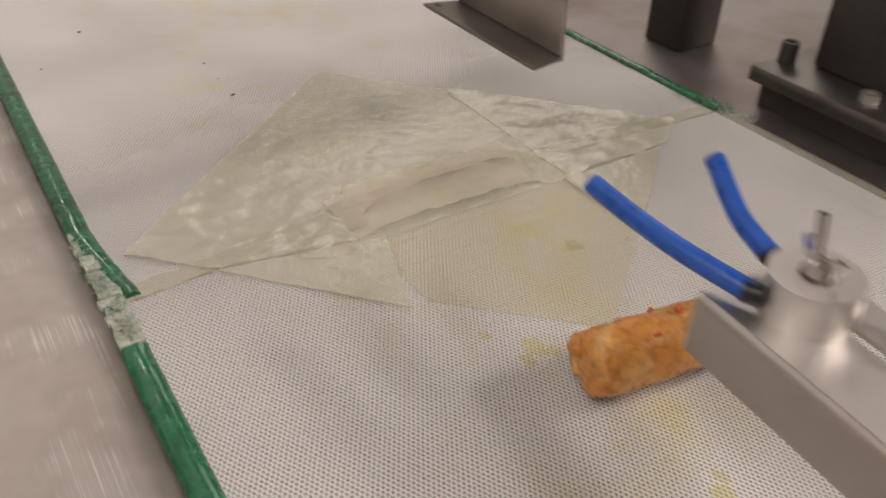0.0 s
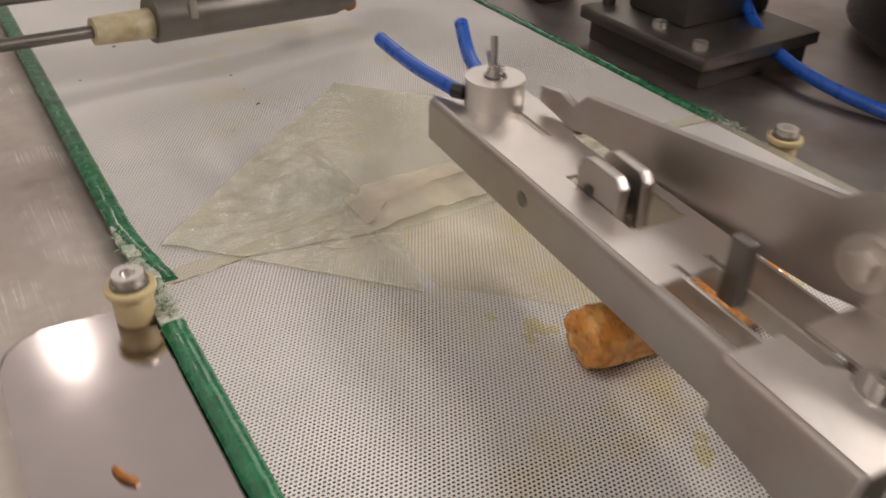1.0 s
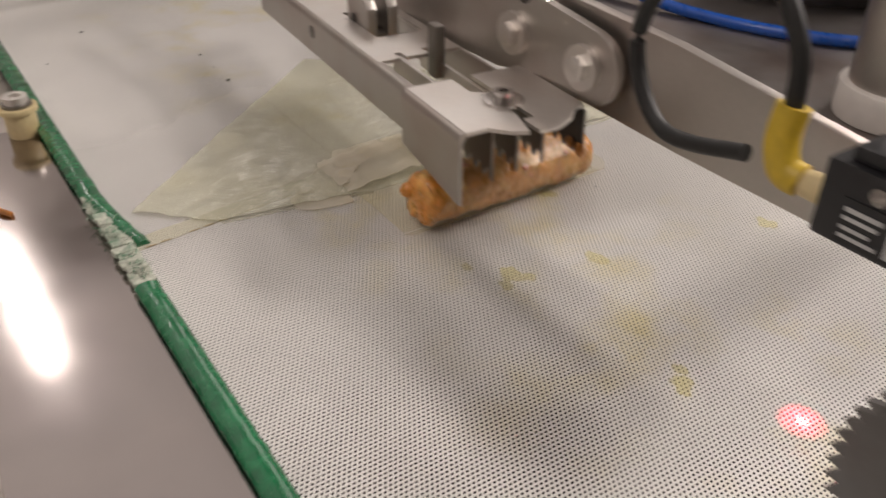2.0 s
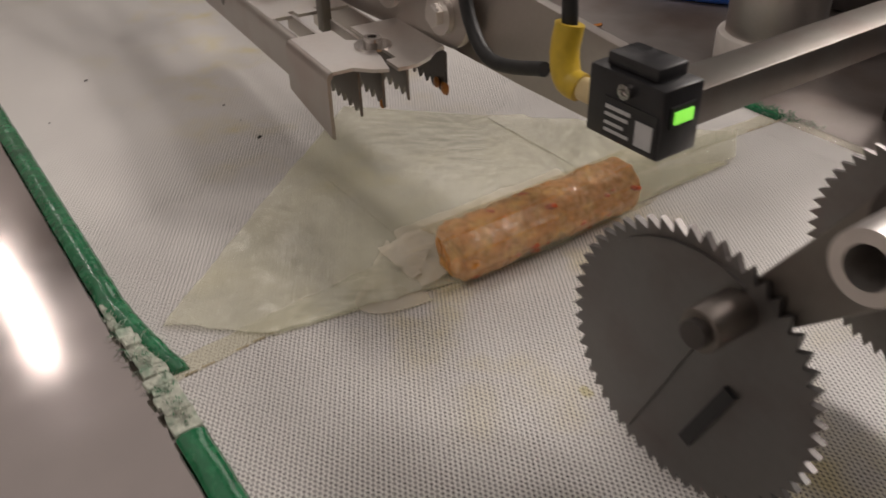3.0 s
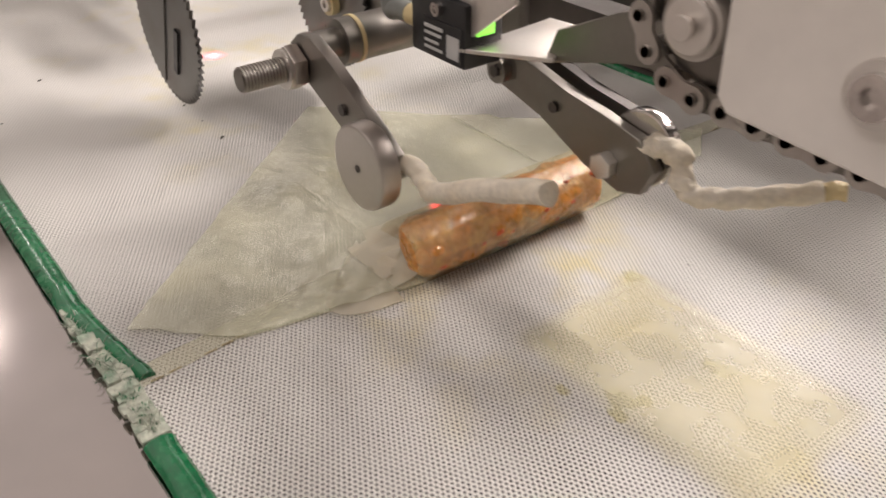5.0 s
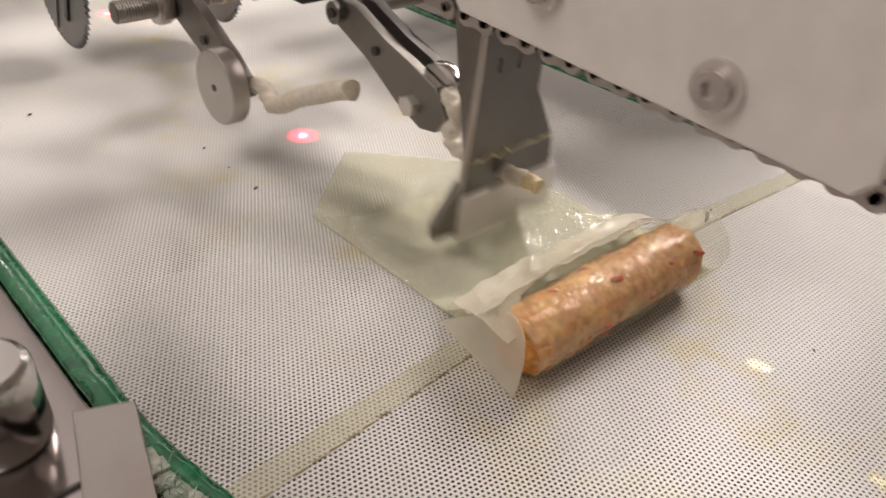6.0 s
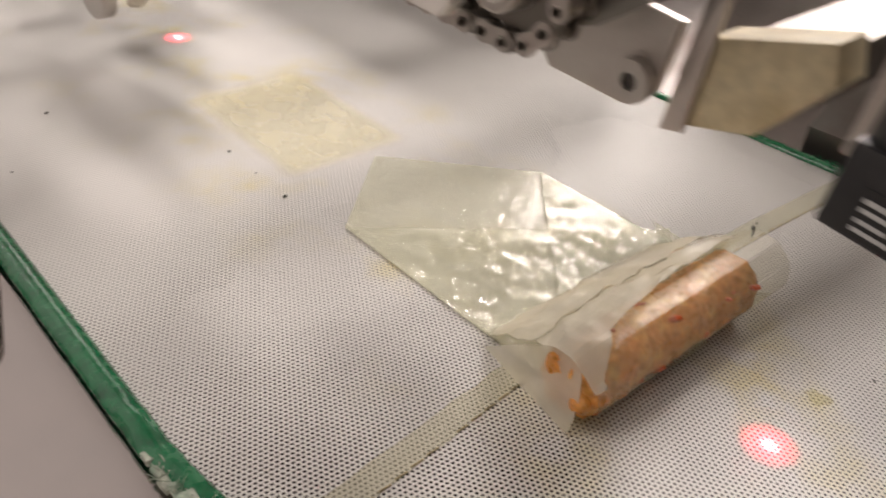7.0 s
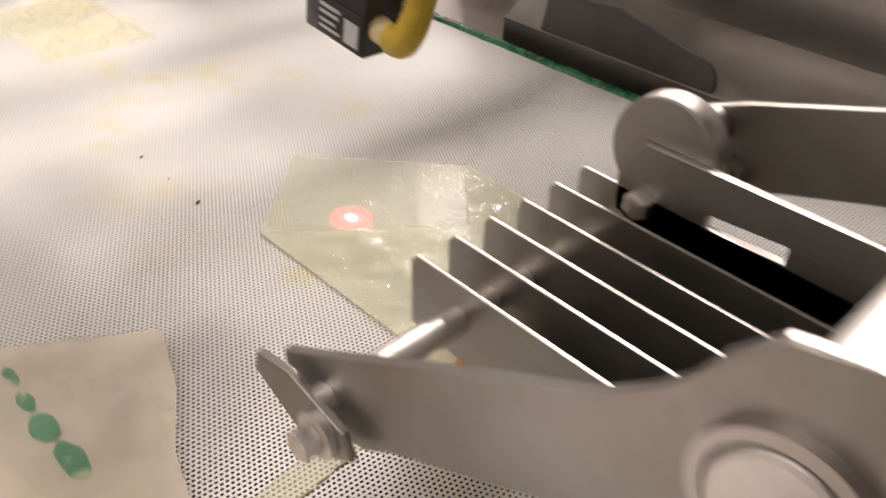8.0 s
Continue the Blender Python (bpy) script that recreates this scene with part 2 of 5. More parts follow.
def belt_material():
    """Open woven belt: staggered holes, white threads with relief, yellow food stains along the middle."""
    m = bpy.data.materials.new("woven_belt")
    m.use_nodes = True
    t = m.node_tree
    b, out = t.nodes["Principled BSDF"], t.nodes["Material Output"]
    co = t.nodes.new("ShaderNodeTexCoord")
    warp = t.nodes.new("ShaderNodeMapping")
    warp.inputs["Rotation"].default_value = (0, 0, radians(1.2))
    t.links.new(co.outputs["Object"], warp.inputs[0])
    weave = t.nodes.new("ShaderNodeTexBrick")
    weave.offset, weave.squash = 0.5, 1.0
    for key, value in (("Scale", 1.0), ("Brick Width", 0.00215), ("Row Height", 0.00190), ("Mortar Size", 0.00043), ("Mortar Smooth", 0.06), ("Bias", 0.0)):
        weave.inputs[key].default_value = value
    t.links.new(warp.outputs[0], weave.inputs["Vector"])

    def noise_node(scale, detail=4.0):
        n = t.nodes.new("ShaderNodeTexNoise")
        n.inputs["Scale"].default_value, n.inputs["Detail"].default_value = scale, detail
        t.links.new(co.outputs["Object"], n.inputs["Vector"])
        return n.outputs["Fac"]

    def math_node(op, a, b_=None, clamp=False):
        n = t.nodes.new("ShaderNodeMath")
        n.operation, n.use_clamp = op, clamp
        for k, s in enumerate((a, b_)):
            if s is None:
                continue
            if isinstance(s, (int, float)):
                n.inputs[k].default_value = s
            else:
                t.links.new(s, n.inputs[k])
        return n.outputs[0]

    def span(src, a, b_, lo=0.0, hi=1.0):
        r = t.nodes.new("ShaderNodeMapRange")
        for key, value in (("From Min", a), ("From Max", b_), ("To Min", lo), ("To Max", hi)):
            r.inputs[key].default_value = value
        t.links.new(src, r.inputs["Value"])
        return r.outputs["Result"]

    sep = t.nodes.new("ShaderNodeSeparateXYZ")
    t.links.new(co.outputs["Object"], sep.inputs[0])
    off_middle = math_node("ABSOLUTE", math_node("SUBTRACT", sep.outputs["X"], 0.17))
    middle = span(off_middle, 0.03, 0.12, 1.0, 0.0)
    stain = math_node("MULTIPLY", math_node("MULTIPLY", span(noise_node(14.0), 0.50, 0.68), span(noise_node(45.0), 0.35, 0.65)), middle, True)
    cloth = t.nodes.new("ShaderNodeMix")
    cloth.data_type = "RGBA"
    cloth.inputs["A"].default_value, cloth.inputs["B"].default_value = (0.80, 0.78, 0.75, 1), (0.76, 0.66, 0.28, 1)
    t.links.new(math_node("MULTIPLY", stain, 0.75), cloth.inputs["Factor"])
    dirt = t.nodes.new("ShaderNodeHueSaturation")
    t.links.new(span(noise_node(8.0), 0.3, 0.7, 0.90, 1.06), dirt.inputs["Value"])
    t.links.new(cloth.outputs["Result"], dirt.inputs["Color"])
    t.links.new(dirt.outputs[0], b.inputs["Base Color"])
    b.inputs["Roughness"].default_value = 0.42
    bump = t.nodes.new("ShaderNodeBump")
    bump.inputs["Strength"].default_value, bump.inputs["Distance"].default_value = 0.9, 0.0004
    t.links.new(weave.outputs["Fac"], bump.inputs["Height"])
    t.links.new(bump.outputs["Normal"], b.inputs["Normal"])
    clear, mix = t.nodes.new("ShaderNodeBsdfTransparent"), t.nodes.new("ShaderNodeMixShader")
    # wet patches close the holes here and there
    wet = span(noise_node(11.0, 2.0), 0.56, 0.70, 0.0, 0.30)
    # upstream of the sheet the weave is closed up to paint in the far belt's glare
    dough = math_node("MULTIPLY", span(math_node("ADD", sep.outputs["Y"], math_node("MULTIPLY", noise_node(9.0, 3.0), 0.16)), 0.18, 0.32), 0.86, True)
    solid = math_node("MAXIMUM", weave.outputs["Fac"], math_node("MAXIMUM", math_node("MULTIPLY", wet, middle), dough))
    t.links.new(solid, mix.inputs[0])
    t.links.new(clear.outputs[0], mix.inputs[1])
    t.links.new(b.outputs[0], mix.inputs[2])
    t.links.new(mix.outputs[0], out.inputs["Surface"])
    return m


BELT = belt_material()
SPLICE = film_material("splice_cloth", 0.20, (0.80, 0.78, 0.66), 0.0003, 0.02)


# ---------------------------------------------------------------- mesh helpers
def part(name, bm, mat, parent=None, label="", sharp=35, recalc=True):
    """Links a bmesh as one mesh object under a thing or a part."""
    if recalc:
        bmesh.ops.recalc_face_normals(bm, faces=bm.faces)
    me = bpy.data.meshes.new(name)
    bm.to_mesh(me)
    bm.free()
    me.materials.append(mat)
    for p in me.polygons:
        p.use_smooth = True
    me.set_sharp_from_angle(angle=radians(sharp))
    # flat cut faces stay flat beside their rounded edges
    for p in me.polygons:
        if len(p.vertices) > 6:
            for k in p.loop_indices:
                me.edges[me.loops[k].edge_index].use_edge_sharp = True
    ob = new(name, me)
    ob.parent = parent
    if label:
        tagged(ob, label)
    return ob


def thing(name, label, category, group="", kind="", at=(0, 0, 0)):
    ob = new(name)
    ob.empty_display_size = 0.02
    ob.location = at
    return tagged(ob, label, category, group, kind)


def B():
    return bmesh.new()


def box(bm, x0, x1, y0, y1, z0, z1, bevel=0.0, m=None):
    geo = bmesh.ops.create_cube(bm, size=1, matrix=Matrix.Translation(((x0 + x1) / 2, (y0 + y1) / 2, (z0 + z1) / 2)) @ Matrix.Diagonal((x1 - x0, y1 - y0, z1 - z0, 1)))
    vs = geo["verts"]
    if bevel:
        es = list({e for v in vs for e in v.link_edges})
        out = bmesh.ops.bevel(bm, geom=es, offset=bevel, segments=2, profile=0.5, affect="EDGES")
        vs = list({v for f in out["faces"] for v in f.verts} | {v for v in vs if v.is_valid})
    if m:
        bmesh.ops.transform(bm, matrix=m, verts=vs)
    return bm


def cyl(bm, p0, p1, r, r2=None, seg=28, bevel=0.0):
    p0, p1 = Vector(p0), Vector(p1)
    d = p1 - p0
    m = Matrix.Translation((p0 + p1) / 2) @ d.to_track_quat("Z", "Y").to_matrix().to_4x4()
    geo = bmesh.ops.create_cone(bm, segments=seg, radius1=r, radius2=r if r2 is None else r2, depth=d.length, cap_ends=True, matrix=m)
    if bevel:
        es = [e for e in {e for v in geo["verts"] for e in v.link_edges} if any(len(f.verts) > 4 for f in e.link_faces)]
        bmesh.ops.bevel(bm, geom=es, offset=bevel, segments=2, profile=0.5, affect="EDGES")
    return bm


def ring(bm, p0, p1, r_in, r_out, seg=32):
    """A washer or bush with a real hole."""
    p0, p1 = Vector(p0), Vector(p1)
    q = (p1 - p0).to_track_quat("Z", "Y")
    loops = []
    for p, r in ((p0, r_in), (p0, r_out), (p1, r_out), (p1, r_in)):
        loops.append([bm.verts.new(p + q @ Vector((r * math.cos(6.28318 * k / seg), r * math.sin(6.28318 * k / seg), 0))) for k in range(seg)])
    for a in range(4):
        la, lb = loops[a], loops[(a + 1) % 4]
        for k in range(seg):
            bm.faces.new((la[k], la[(k + 1) % seg], lb[(k + 1) % seg], lb[k]))
    return bm


def plate(bm, axis, lo, hi, pts, bevel=0.0):
    """A flat outline, (y, z) for axis x, (x, z) for y, (x, y) for z, given thickness from lo to hi."""
    def at(a, b, c):
        return {"x": (c, a, b), "y": (a, c, b), "z": (a, b, c)}[axis]
    low = [bm.verts.new(at(a, b, lo)) for a, b in pts]
    top = [bm.verts.new(at(a, b, hi)) for a, b in pts]
    n = len(pts)
    faces = [bm.faces.new(low[::-1]), bm.faces.new(top)]
    for k in range(n):
        faces.append(bm.faces.new((low[k], low[(k + 1) % n], top[(k + 1) % n], top[k])))
    if bevel:
        bmesh.ops.bevel(bm, geom=list({e for f in faces[:2] for e in f.edges}), offset=bevel, segments=2, profile=0.5, affect="EDGES")
    return bm


def cut_plate(bm, xs, ys, solid, z0, z1):
    """One plate with openings: the cells between the cuts xs and ys that solid(x, y) keeps."""
    keep = {(i, j) for i in range(len(xs) - 1) for j in range(len(ys) - 1) if solid((xs[i] + xs[i + 1]) / 2, (ys[j] + ys[j + 1]) / 2)}
    verts = {}

    def v(i, j, z):
        if (i, j, z) not in verts:
            verts[i, j, z] = bm.verts.new((xs[i], ys[j], z))
        return verts[i, j, z]
    for i, j in keep:
        bm.faces.new((v(i, j, z1), v(i + 1, j, z1), v(i + 1, j + 1, z1), v(i, j + 1, z1)))
        bm.faces.new((v(i, j + 1, z0), v(i + 1, j + 1, z0), v(i + 1, j, z0), v(i, j, z0)))
        for (a, b), n in (((0, 0), (1, 0)), (0, -1)), (((1, 0), (1, 1)), (1, 0)), (((1, 1), (0, 1)), (0, 1)), (((0, 1), (0, 0)), (-1, 0)):
            if (i + n[0], j + n[1]) not in keep:
                p, q = (i + a[0], j + a[1]), (i + b[0], j + b[1])
                bm.faces.new((v(*p, z0), v(*q, z0), v(*q, z1), v(*p, z1)))
    return bm


def arc(cx, cy, r, a0, a1, n=10):
    return [(cx + r * math.cos(radians(a0 + (a1 - a0) * k / n)), cy + r * math.sin(radians(a0 + (a1 - a0) * k / n))) for k in range(n + 1)]


def smooth_path(pts, n=8):
    """A rounded way through the points."""
    pts = [Vector(p) for p in pts]
    out = []
    for k in range(len(pts) - 1):
        a, b = pts[max(k - 1, 0)], pts[k]
        c, d = pts[k + 1], pts[min(k + 2, len(pts) - 1)]
        for j in range(n):
            t = j / n
            out.append(0.5 * ((2 * b) + (c - a) * t + (2 * a - 5 * b + 4 * c - d) * t * t + (3 * b - a - 3 * c + d) * t ** 3))
    return out + [pts[-1]]


def tube(bm, pts, r, seg=12, twist=0.0, lump=0.0, n=8):
    """A hose, cable or rope along a smooth way; twist and lump give a rope its strands."""
    way = smooth_path(pts, n)
    loops = []
    for k, p in enumerate(way):
        d = (way[min(k + 1, len(way) - 1)] - way[max(k - 1, 0)]).normalized()
        q = d.to_track_quat("Z", "Y")
        row = []
        for s in range(seg):
            a = 6.28318 * s / seg
            rr = r * (1 + lump * math.cos(3 * a + twist * k))
            row.append(bm.verts.new(p + q @ Vector((rr * math.cos(a), rr * math.sin(a), 0))))
        loops.append(row)
    for la, lb in zip(loops, loops[1:]):
        for s in range(seg):
            bm.faces.new((la[s], la[(s + 1) % seg], lb[(s + 1) % seg], lb[s]))
    bm.faces.new(loops[0][::-1])
    bm.faces.new(loops[-1])
    return bm


def hexhead(bm, p0, p1, r):
    return cyl(bm, p0, p1, r, seg=6, bevel=r * 0.08)


def socket_bolt(parent, c, axis, r, h, washer=0.0, mat=None):
    """A socket-head bolt on a washer: head with a sunk hexagon."""
    c, axis = Vector(c), Vector(axis).normalized()
    bm = ring(B(), c, c + axis * h, r * 0.5, r, 28)
    cyl(bm, c, c + axis * h * 0.4, r * 0.55, seg=6)
    head = part("bolt", bm, mat or BRIGHT, parent, "bright socket-head bolt")
    if washer:
        part("washer", ring(B(), c - axis * 0.0016, c + axis * 0.0002, r * 0.4, washer, 32), mat or BRIGHT, parent)
    return head


def film_sheet(pts, step=0.006, lift=0.0008, thick=0.00035, seed=0, z=0.0, relief=None):
    """A thin wrinkled sheet of the outline pts (x, y): cut into a grid, lifted unevenly, and given its thickness."""
    bm = B()
    bm.faces.new([bm.verts.new((x, y, 0)) for x, y in pts])
    xs, ys = [p[0] for p in pts], [p[1] for p in pts]
    for lo, hi, no in ((min(xs), max(xs), (1, 0, 0)), (min(ys), max(ys), (0, 1, 0))):
        k = lo + step
        while k < hi:
            bmesh.ops.bisect_plane(bm, geom=list(bm.verts) + list(bm.edges) + list(bm.faces), plane_co=Vector(no) * k, plane_no=no)
            k += step
    bmesh.ops.triangulate(bm, faces=[f for f in bm.faces if len(f.verts) > 4])
    for v in bm.verts:
        p = v.co.copy()
        w = noise.noise(Vector((p.x * 90, p.y * 90, seed))) + 0.6 * noise.noise(Vector((p.x * 210, p.y * 170, seed + 7)))
        v.co.z = z + lift * (0.55 + 0.55 * w) + (relief(p.x, p.y) if relief else 0.0)
    bmesh.ops.remove_doubles(bm, verts=bm.verts, dist=0.00002)
    grown = bmesh.ops.extrude_face_region(bm, geom=list(bm.faces), use_keep_orig=True)
    bmesh.ops.translate(bm, verts=[g for g in grown["geom"] if isinstance(g, bmesh.types.BMVert)], vec=(0, 0, -thick))
    return bm


# ---------------------------------------------------------------- the hall and the machine's frame
def hall():
    floor = part("floor", box(B(), -3.2, 3.8, -5.2, 4.2, -1.0, -0.92), FLOOR)
    tagged(floor, "grey-brown worn hall floor under the machine", "floor", kind="structure")
    ceiling = part("ceiling", box(B(), -3.2, 3.8, -5.2, 4.2, 2.75, 2.85), BLOCK_WALL)
    tagged(ceiling, "plain painted hall ceiling above the machine", "ceiling", kind="structure")
    for name, b in (("wall_west", (-3.3, -3.2, -5.2, 4.2)), ("wall_east", (3.8, 3.9, -5.2, 4.2)), ("wall_south", (-3.3, 3.9, -5.3, -5.2)), ("wall_north", (-3.3, 3.9, 4.2, 4.3))):
        w = part(name, box(B(), *b, -1.0, 2.85), BLOCK_WALL)
        tagged(w, "plain pale painted wall of the hall", "wall", kind="structure")


def frame_plates():
    side = part("left_side_plate", box(B(), -0.62, -0.0060, -4.0, 2.6, -0.030, -0.0085, 0.002), PLATE_WORN)
    tagged(side, "scratched stained steel side plate beside the belt", "side plate", kind="structure")
    right = part("right_side_plate", box(B(), 0.411, 1.10, -4.0, 2.6, -0.034, -0.016, 0.002), PLATE_SHADED)
    tagged(right, "stained steel side plate beside the belt, its shade put into the colour", "side plate", kind="structure")
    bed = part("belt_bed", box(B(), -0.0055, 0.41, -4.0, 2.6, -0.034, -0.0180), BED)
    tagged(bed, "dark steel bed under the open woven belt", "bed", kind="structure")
    base = part("machine_base", box(B(), -0.55, 1.0, -3.9, 2.5, -0.92, -0.035), DULL)
    tagged(base, "plain steel base that carries the bed plates", "base", kind="structure")
    slide = part("slide_sheet", film_sheet([(0.1335, -1.029), (0.2215, -1.029), (0.2215, -1.157), (0.1335, -1.157)], 0.008, 0.0002, 0.0002, 50, 0.0002), SLIDE)
    tagged(slide, "thin cream sheet with soft edges, lying still on the running belt", "slide sheet")


def cover_plate():
    ob = thing("cover_plate", "polished steel cover plate with rounded corners along the belt", "cover plate")
    pts = [(-0.0085, -1.62), (-0.0085, -0.198)] + arc(-0.0205, -0.201, 0.0120, 0, 90, 5) + arc(-0.061, -0.208, 0.022, 90, 180, 8) + [(-0.0855, -0.40), (-0.0875, -0.665), (-0.096, -0.680), (-0.30, -0.690), (-0.30, -1.62)]
    part("cover_sheet", plate(B(), "z", -0.0084, -0.0040, pts, 0.0018), PLATE_POLISHED, ob)
    return ob


def spacer_bolt(x, y, z0, label):
    """A cream nylon roller on a socket bolt that guides the belt's edge."""
    ob = thing("guide_roller", label, "guide roller", "edge guide rollers", at=(x, y, z0))
    body = B()
    cyl(body, (0, 0, 0), (0, 0, 0.019), 0.0098, bevel=0.0008)
    cyl(body, (0, 0, 0.0165), (0, 0, 0.0205), 0.0122, bevel=0.0008)
    part("roller", body, NYLON, ob)
    part("washer", ring(B(), (0, 0, 0.0205), (0, 0, 0.0225), 0.004, 0.0092), DULL, ob)
    socket_bolt(ob, (0, 0, 0.0225), (0, 0, 1), 0.0075, 0.0045)
    return ob


# ---------------------------------------------------------------- the belt, with all that is fixed to it
def edging(name, x0, x1, y0, y1, parent, narrow=None, seed=0, step=0.006):
    """A bead of green welded edging with an uneven, wet surface; narrow(y) pinches its outer side."""
    bm, rows = B(), []
    n = max(2, int((y1 - y0) / step))
    for k in range(n + 1):
        y = y0 + (y1 - y0) * k / n
        a, b = (narrow(y) if narrow else (x0, x1))
        j = noise.noise(Vector((y * 60, seed, 0)))
        g = noise.noise(Vector((y * 150, seed + 5, 0)))
        a, b = a + 0.0006 * j, b + 0.0006 * g
        h = 0.0028 * (1 + 0.30 * j + 0.22 * g)
        ring_pts = [(a, -0.0014), (a - 0.0003, 0.0006), (a + (b - a) * 0.2, h * 0.85), (a + (b - a) * 0.55, h), (a + (b - a) * 0.85, h * 0.7), (b, 0.0003), (b, -0.0014)]
        rows.append([bm.verts.new((x, y, z)) for x, z in ring_pts])
    for r, s in zip(rows, rows[1:]):
        for i in range(7):
            bm.faces.new((r[i], r[(i + 1) % 7], s[(i + 1) % 7], s[i]))
    bm.faces.new(rows[0])
    bm.faces.new(rows[-1][::-1])
    return part(name, bm, GREEN, parent, "wet dark green welded edging", 60)


def threads(name, mat, parent, spots, count, spread, length, seed):
    """Loose frayed threads, too many to count."""
    rng = random.Random(seed)
    bm = B()
    for _ in range(count):
        (ax, ay), (bx, by) = spots
        t = rng.random()
        p = Vector((ax + (bx - ax) * t + rng.uniform(-spread, spread), ay + (by - ay) * t + rng.uniform(-spread, spread), rng.uniform(0.0, 0.0012)))
        a = rng.uniform(0, 6.28)
        d = Vector((math.cos(a), math.sin(a), rng.uniform(-0.1, 0.5)))
        side = Vector((-d.y, d.x, 0)).normalized() * rng.uniform(0.00012, 0.00028)
        q = p + d * length * rng.uniform(0.4, 1.0)
        mid = (p + q) / 2 + Vector((0, 0, rng.uniform(0.0003, 0.002)))
        up = Vector((0, 0, 0.0003))
        vs = [bm.verts.new(c) for c in (p - side, p + side, p + up, mid - side, mid + side, mid + up, q)]
        for f in ((0, 1, 4, 3), (1, 2, 5, 4), (2, 0, 3, 5), (3, 4, 6), (4, 5, 6), (5, 3, 6)):
            bm.faces.new([vs[i] for i in f])
    ob = part(name, bm, mat, parent)
    tagged(ob, kind="stuff")
    return ob


def conveyor_belt():
    ob = thing("conveyor_belt", "white open-woven conveyor belt with green edging and yellow food stains", "conveyor belt")
    part("woven_cloth", box(B(), 0.0, 0.4, -1.7, 3.2, -0.00045, 0.0), BELT, ob)
    right = part("selvedge", box(B(), 0.4001, 0.4085, -1.7, 0.012, -0.0010, 0.0004, 0.0003), FRAY, ob, "frayed grey cloth selvedge without edging")
    right.active_material = SPLICE
    edging("green_edge", -0.0115, 0.0, -1.7, -0.024, ob, seed=1)

    def pinch(y):
        # towards the break the edging leaves the outer side and swells inwards
        k = min(1.0, max(0.0, (0.082 - y) / 0.066))
        return (-0.0115 + 0.0120 * k ** 1.3, 0.0 + 0.0075 * k ** 1.6)
    edging("green_edge", -0.0115, 0.0, 0.012, 3.2, ob, pinch, seed=4)
    edging("green_edge", 0.4, 0.4085, 0.016, 3.2, ob, seed=9)
    torn = B()
    rng = random.Random(3)
    for k in range(16):
        y = -0.022 + 0.0062 * k
        w = 0.0110 if y < 0.02 else max(0.002, 0.0110 * (0.085 - y) / 0.065)
        box(torn, -0.0110 + rng.uniform(-0.0007, 0.0007), -0.0110 + w, y, y + 0.0060, -0.0010, 0.0008 + rng.uniform(0, 0.0011), 0.0004,
            Matrix.Translation((0, y, 0)) @ pose(0, 0, 0, rng.uniform(-6, 6), rng.uniform(-8, 8), rng.uniform(-10, 10)) @ Matrix.Translation((0, -y, 0)))
    part("torn_edge", torn, FRAY, ob, "torn whitish cloth where the green edging broke off")
    threads("threads", FRAY, ob, ((-0.009, 0.07), (-0.004, -0.02)), 230, 0.003, 0.008, 5)
    threads("threads", FRAY_GREEN, ob, ((-0.009, 0.06), (-0.004, -0.02)), 70, 0.003, 0.005, 8)
    threads("threads", FRAY_GREEN, ob, ((0.402, 0.05), (0.407, 0.008)), 150, 0.005, 0.008, 6)
    threads("threads", FRAY, ob, ((0.404, 0.03), (0.409, -0.01)), 70, 0.004, 0.007, 7)
    # the skewed splice across the belt
    pts = []
    xs = [0.4 * k / 60 for k in range(61)]

    def mid(x):
        return 0.014 + 0.012 * min(1.0, x / 0.12) - 0.006 * max(0.0, (x - 0.3) / 0.1)
    for x in xs:
        pts.append((x, mid(x) - 0.0062 + 0.0008 * noise.noise(Vector((x * 120, 0, 2)))))
    for x in reversed(xs):
        pts.append((x, mid(x) + 0.0062 + 0.0011 * noise.noise(Vector((x * 90, 5, 2)))))
    part("splice", plate(B(), "z", 0.00005, 0.0004, pts), SPLICE, ob, "cream glued splice across the belt")
    seam = B()
    for k in range(50):
        x = 0.004 + 0.008 * k
        y = mid(x) - 0.0056
        if noise.noise(Vector((x * 70, 3, 0))) > -0.25:
            box(seam, x, x + 0.0055, y - 0.0003, y + 0.0003, 0.0003, 0.0007)
    tagged(part("stitches", seam, STITCH, ob), kind="stuff")
    bits = B()
    for x, y, s in ((0.124, 0.256, 0.0016), (0.123, 0.196, 0.0022), (0.1235, 0.226, 0.0010), (0.304, 0.0265, 0.0030), (0.300, 0.024, 0.0022), (0.297, 0.023, 0.0016), (0.310, 0.028, 0.0014), (0.06, 0.36, 0.002), (0.02, 0.30, 0.0012), (0.24, -0.07, 0.0012)):
        geo = bmesh.ops.create_icosphere(bits, subdivisions=1, radius=s, matrix=Matrix.Translation((x, y, 0.0006)) @ pose(0, 0, 0, 0, 0, 30) @ Matrix.Diagonal((1, 0.45, 0.25, 1)))
    tagged(part("specks", bits, SPECK, ob), kind="stuff")
    # thin dried sauce stains
    rng = random.Random(21)
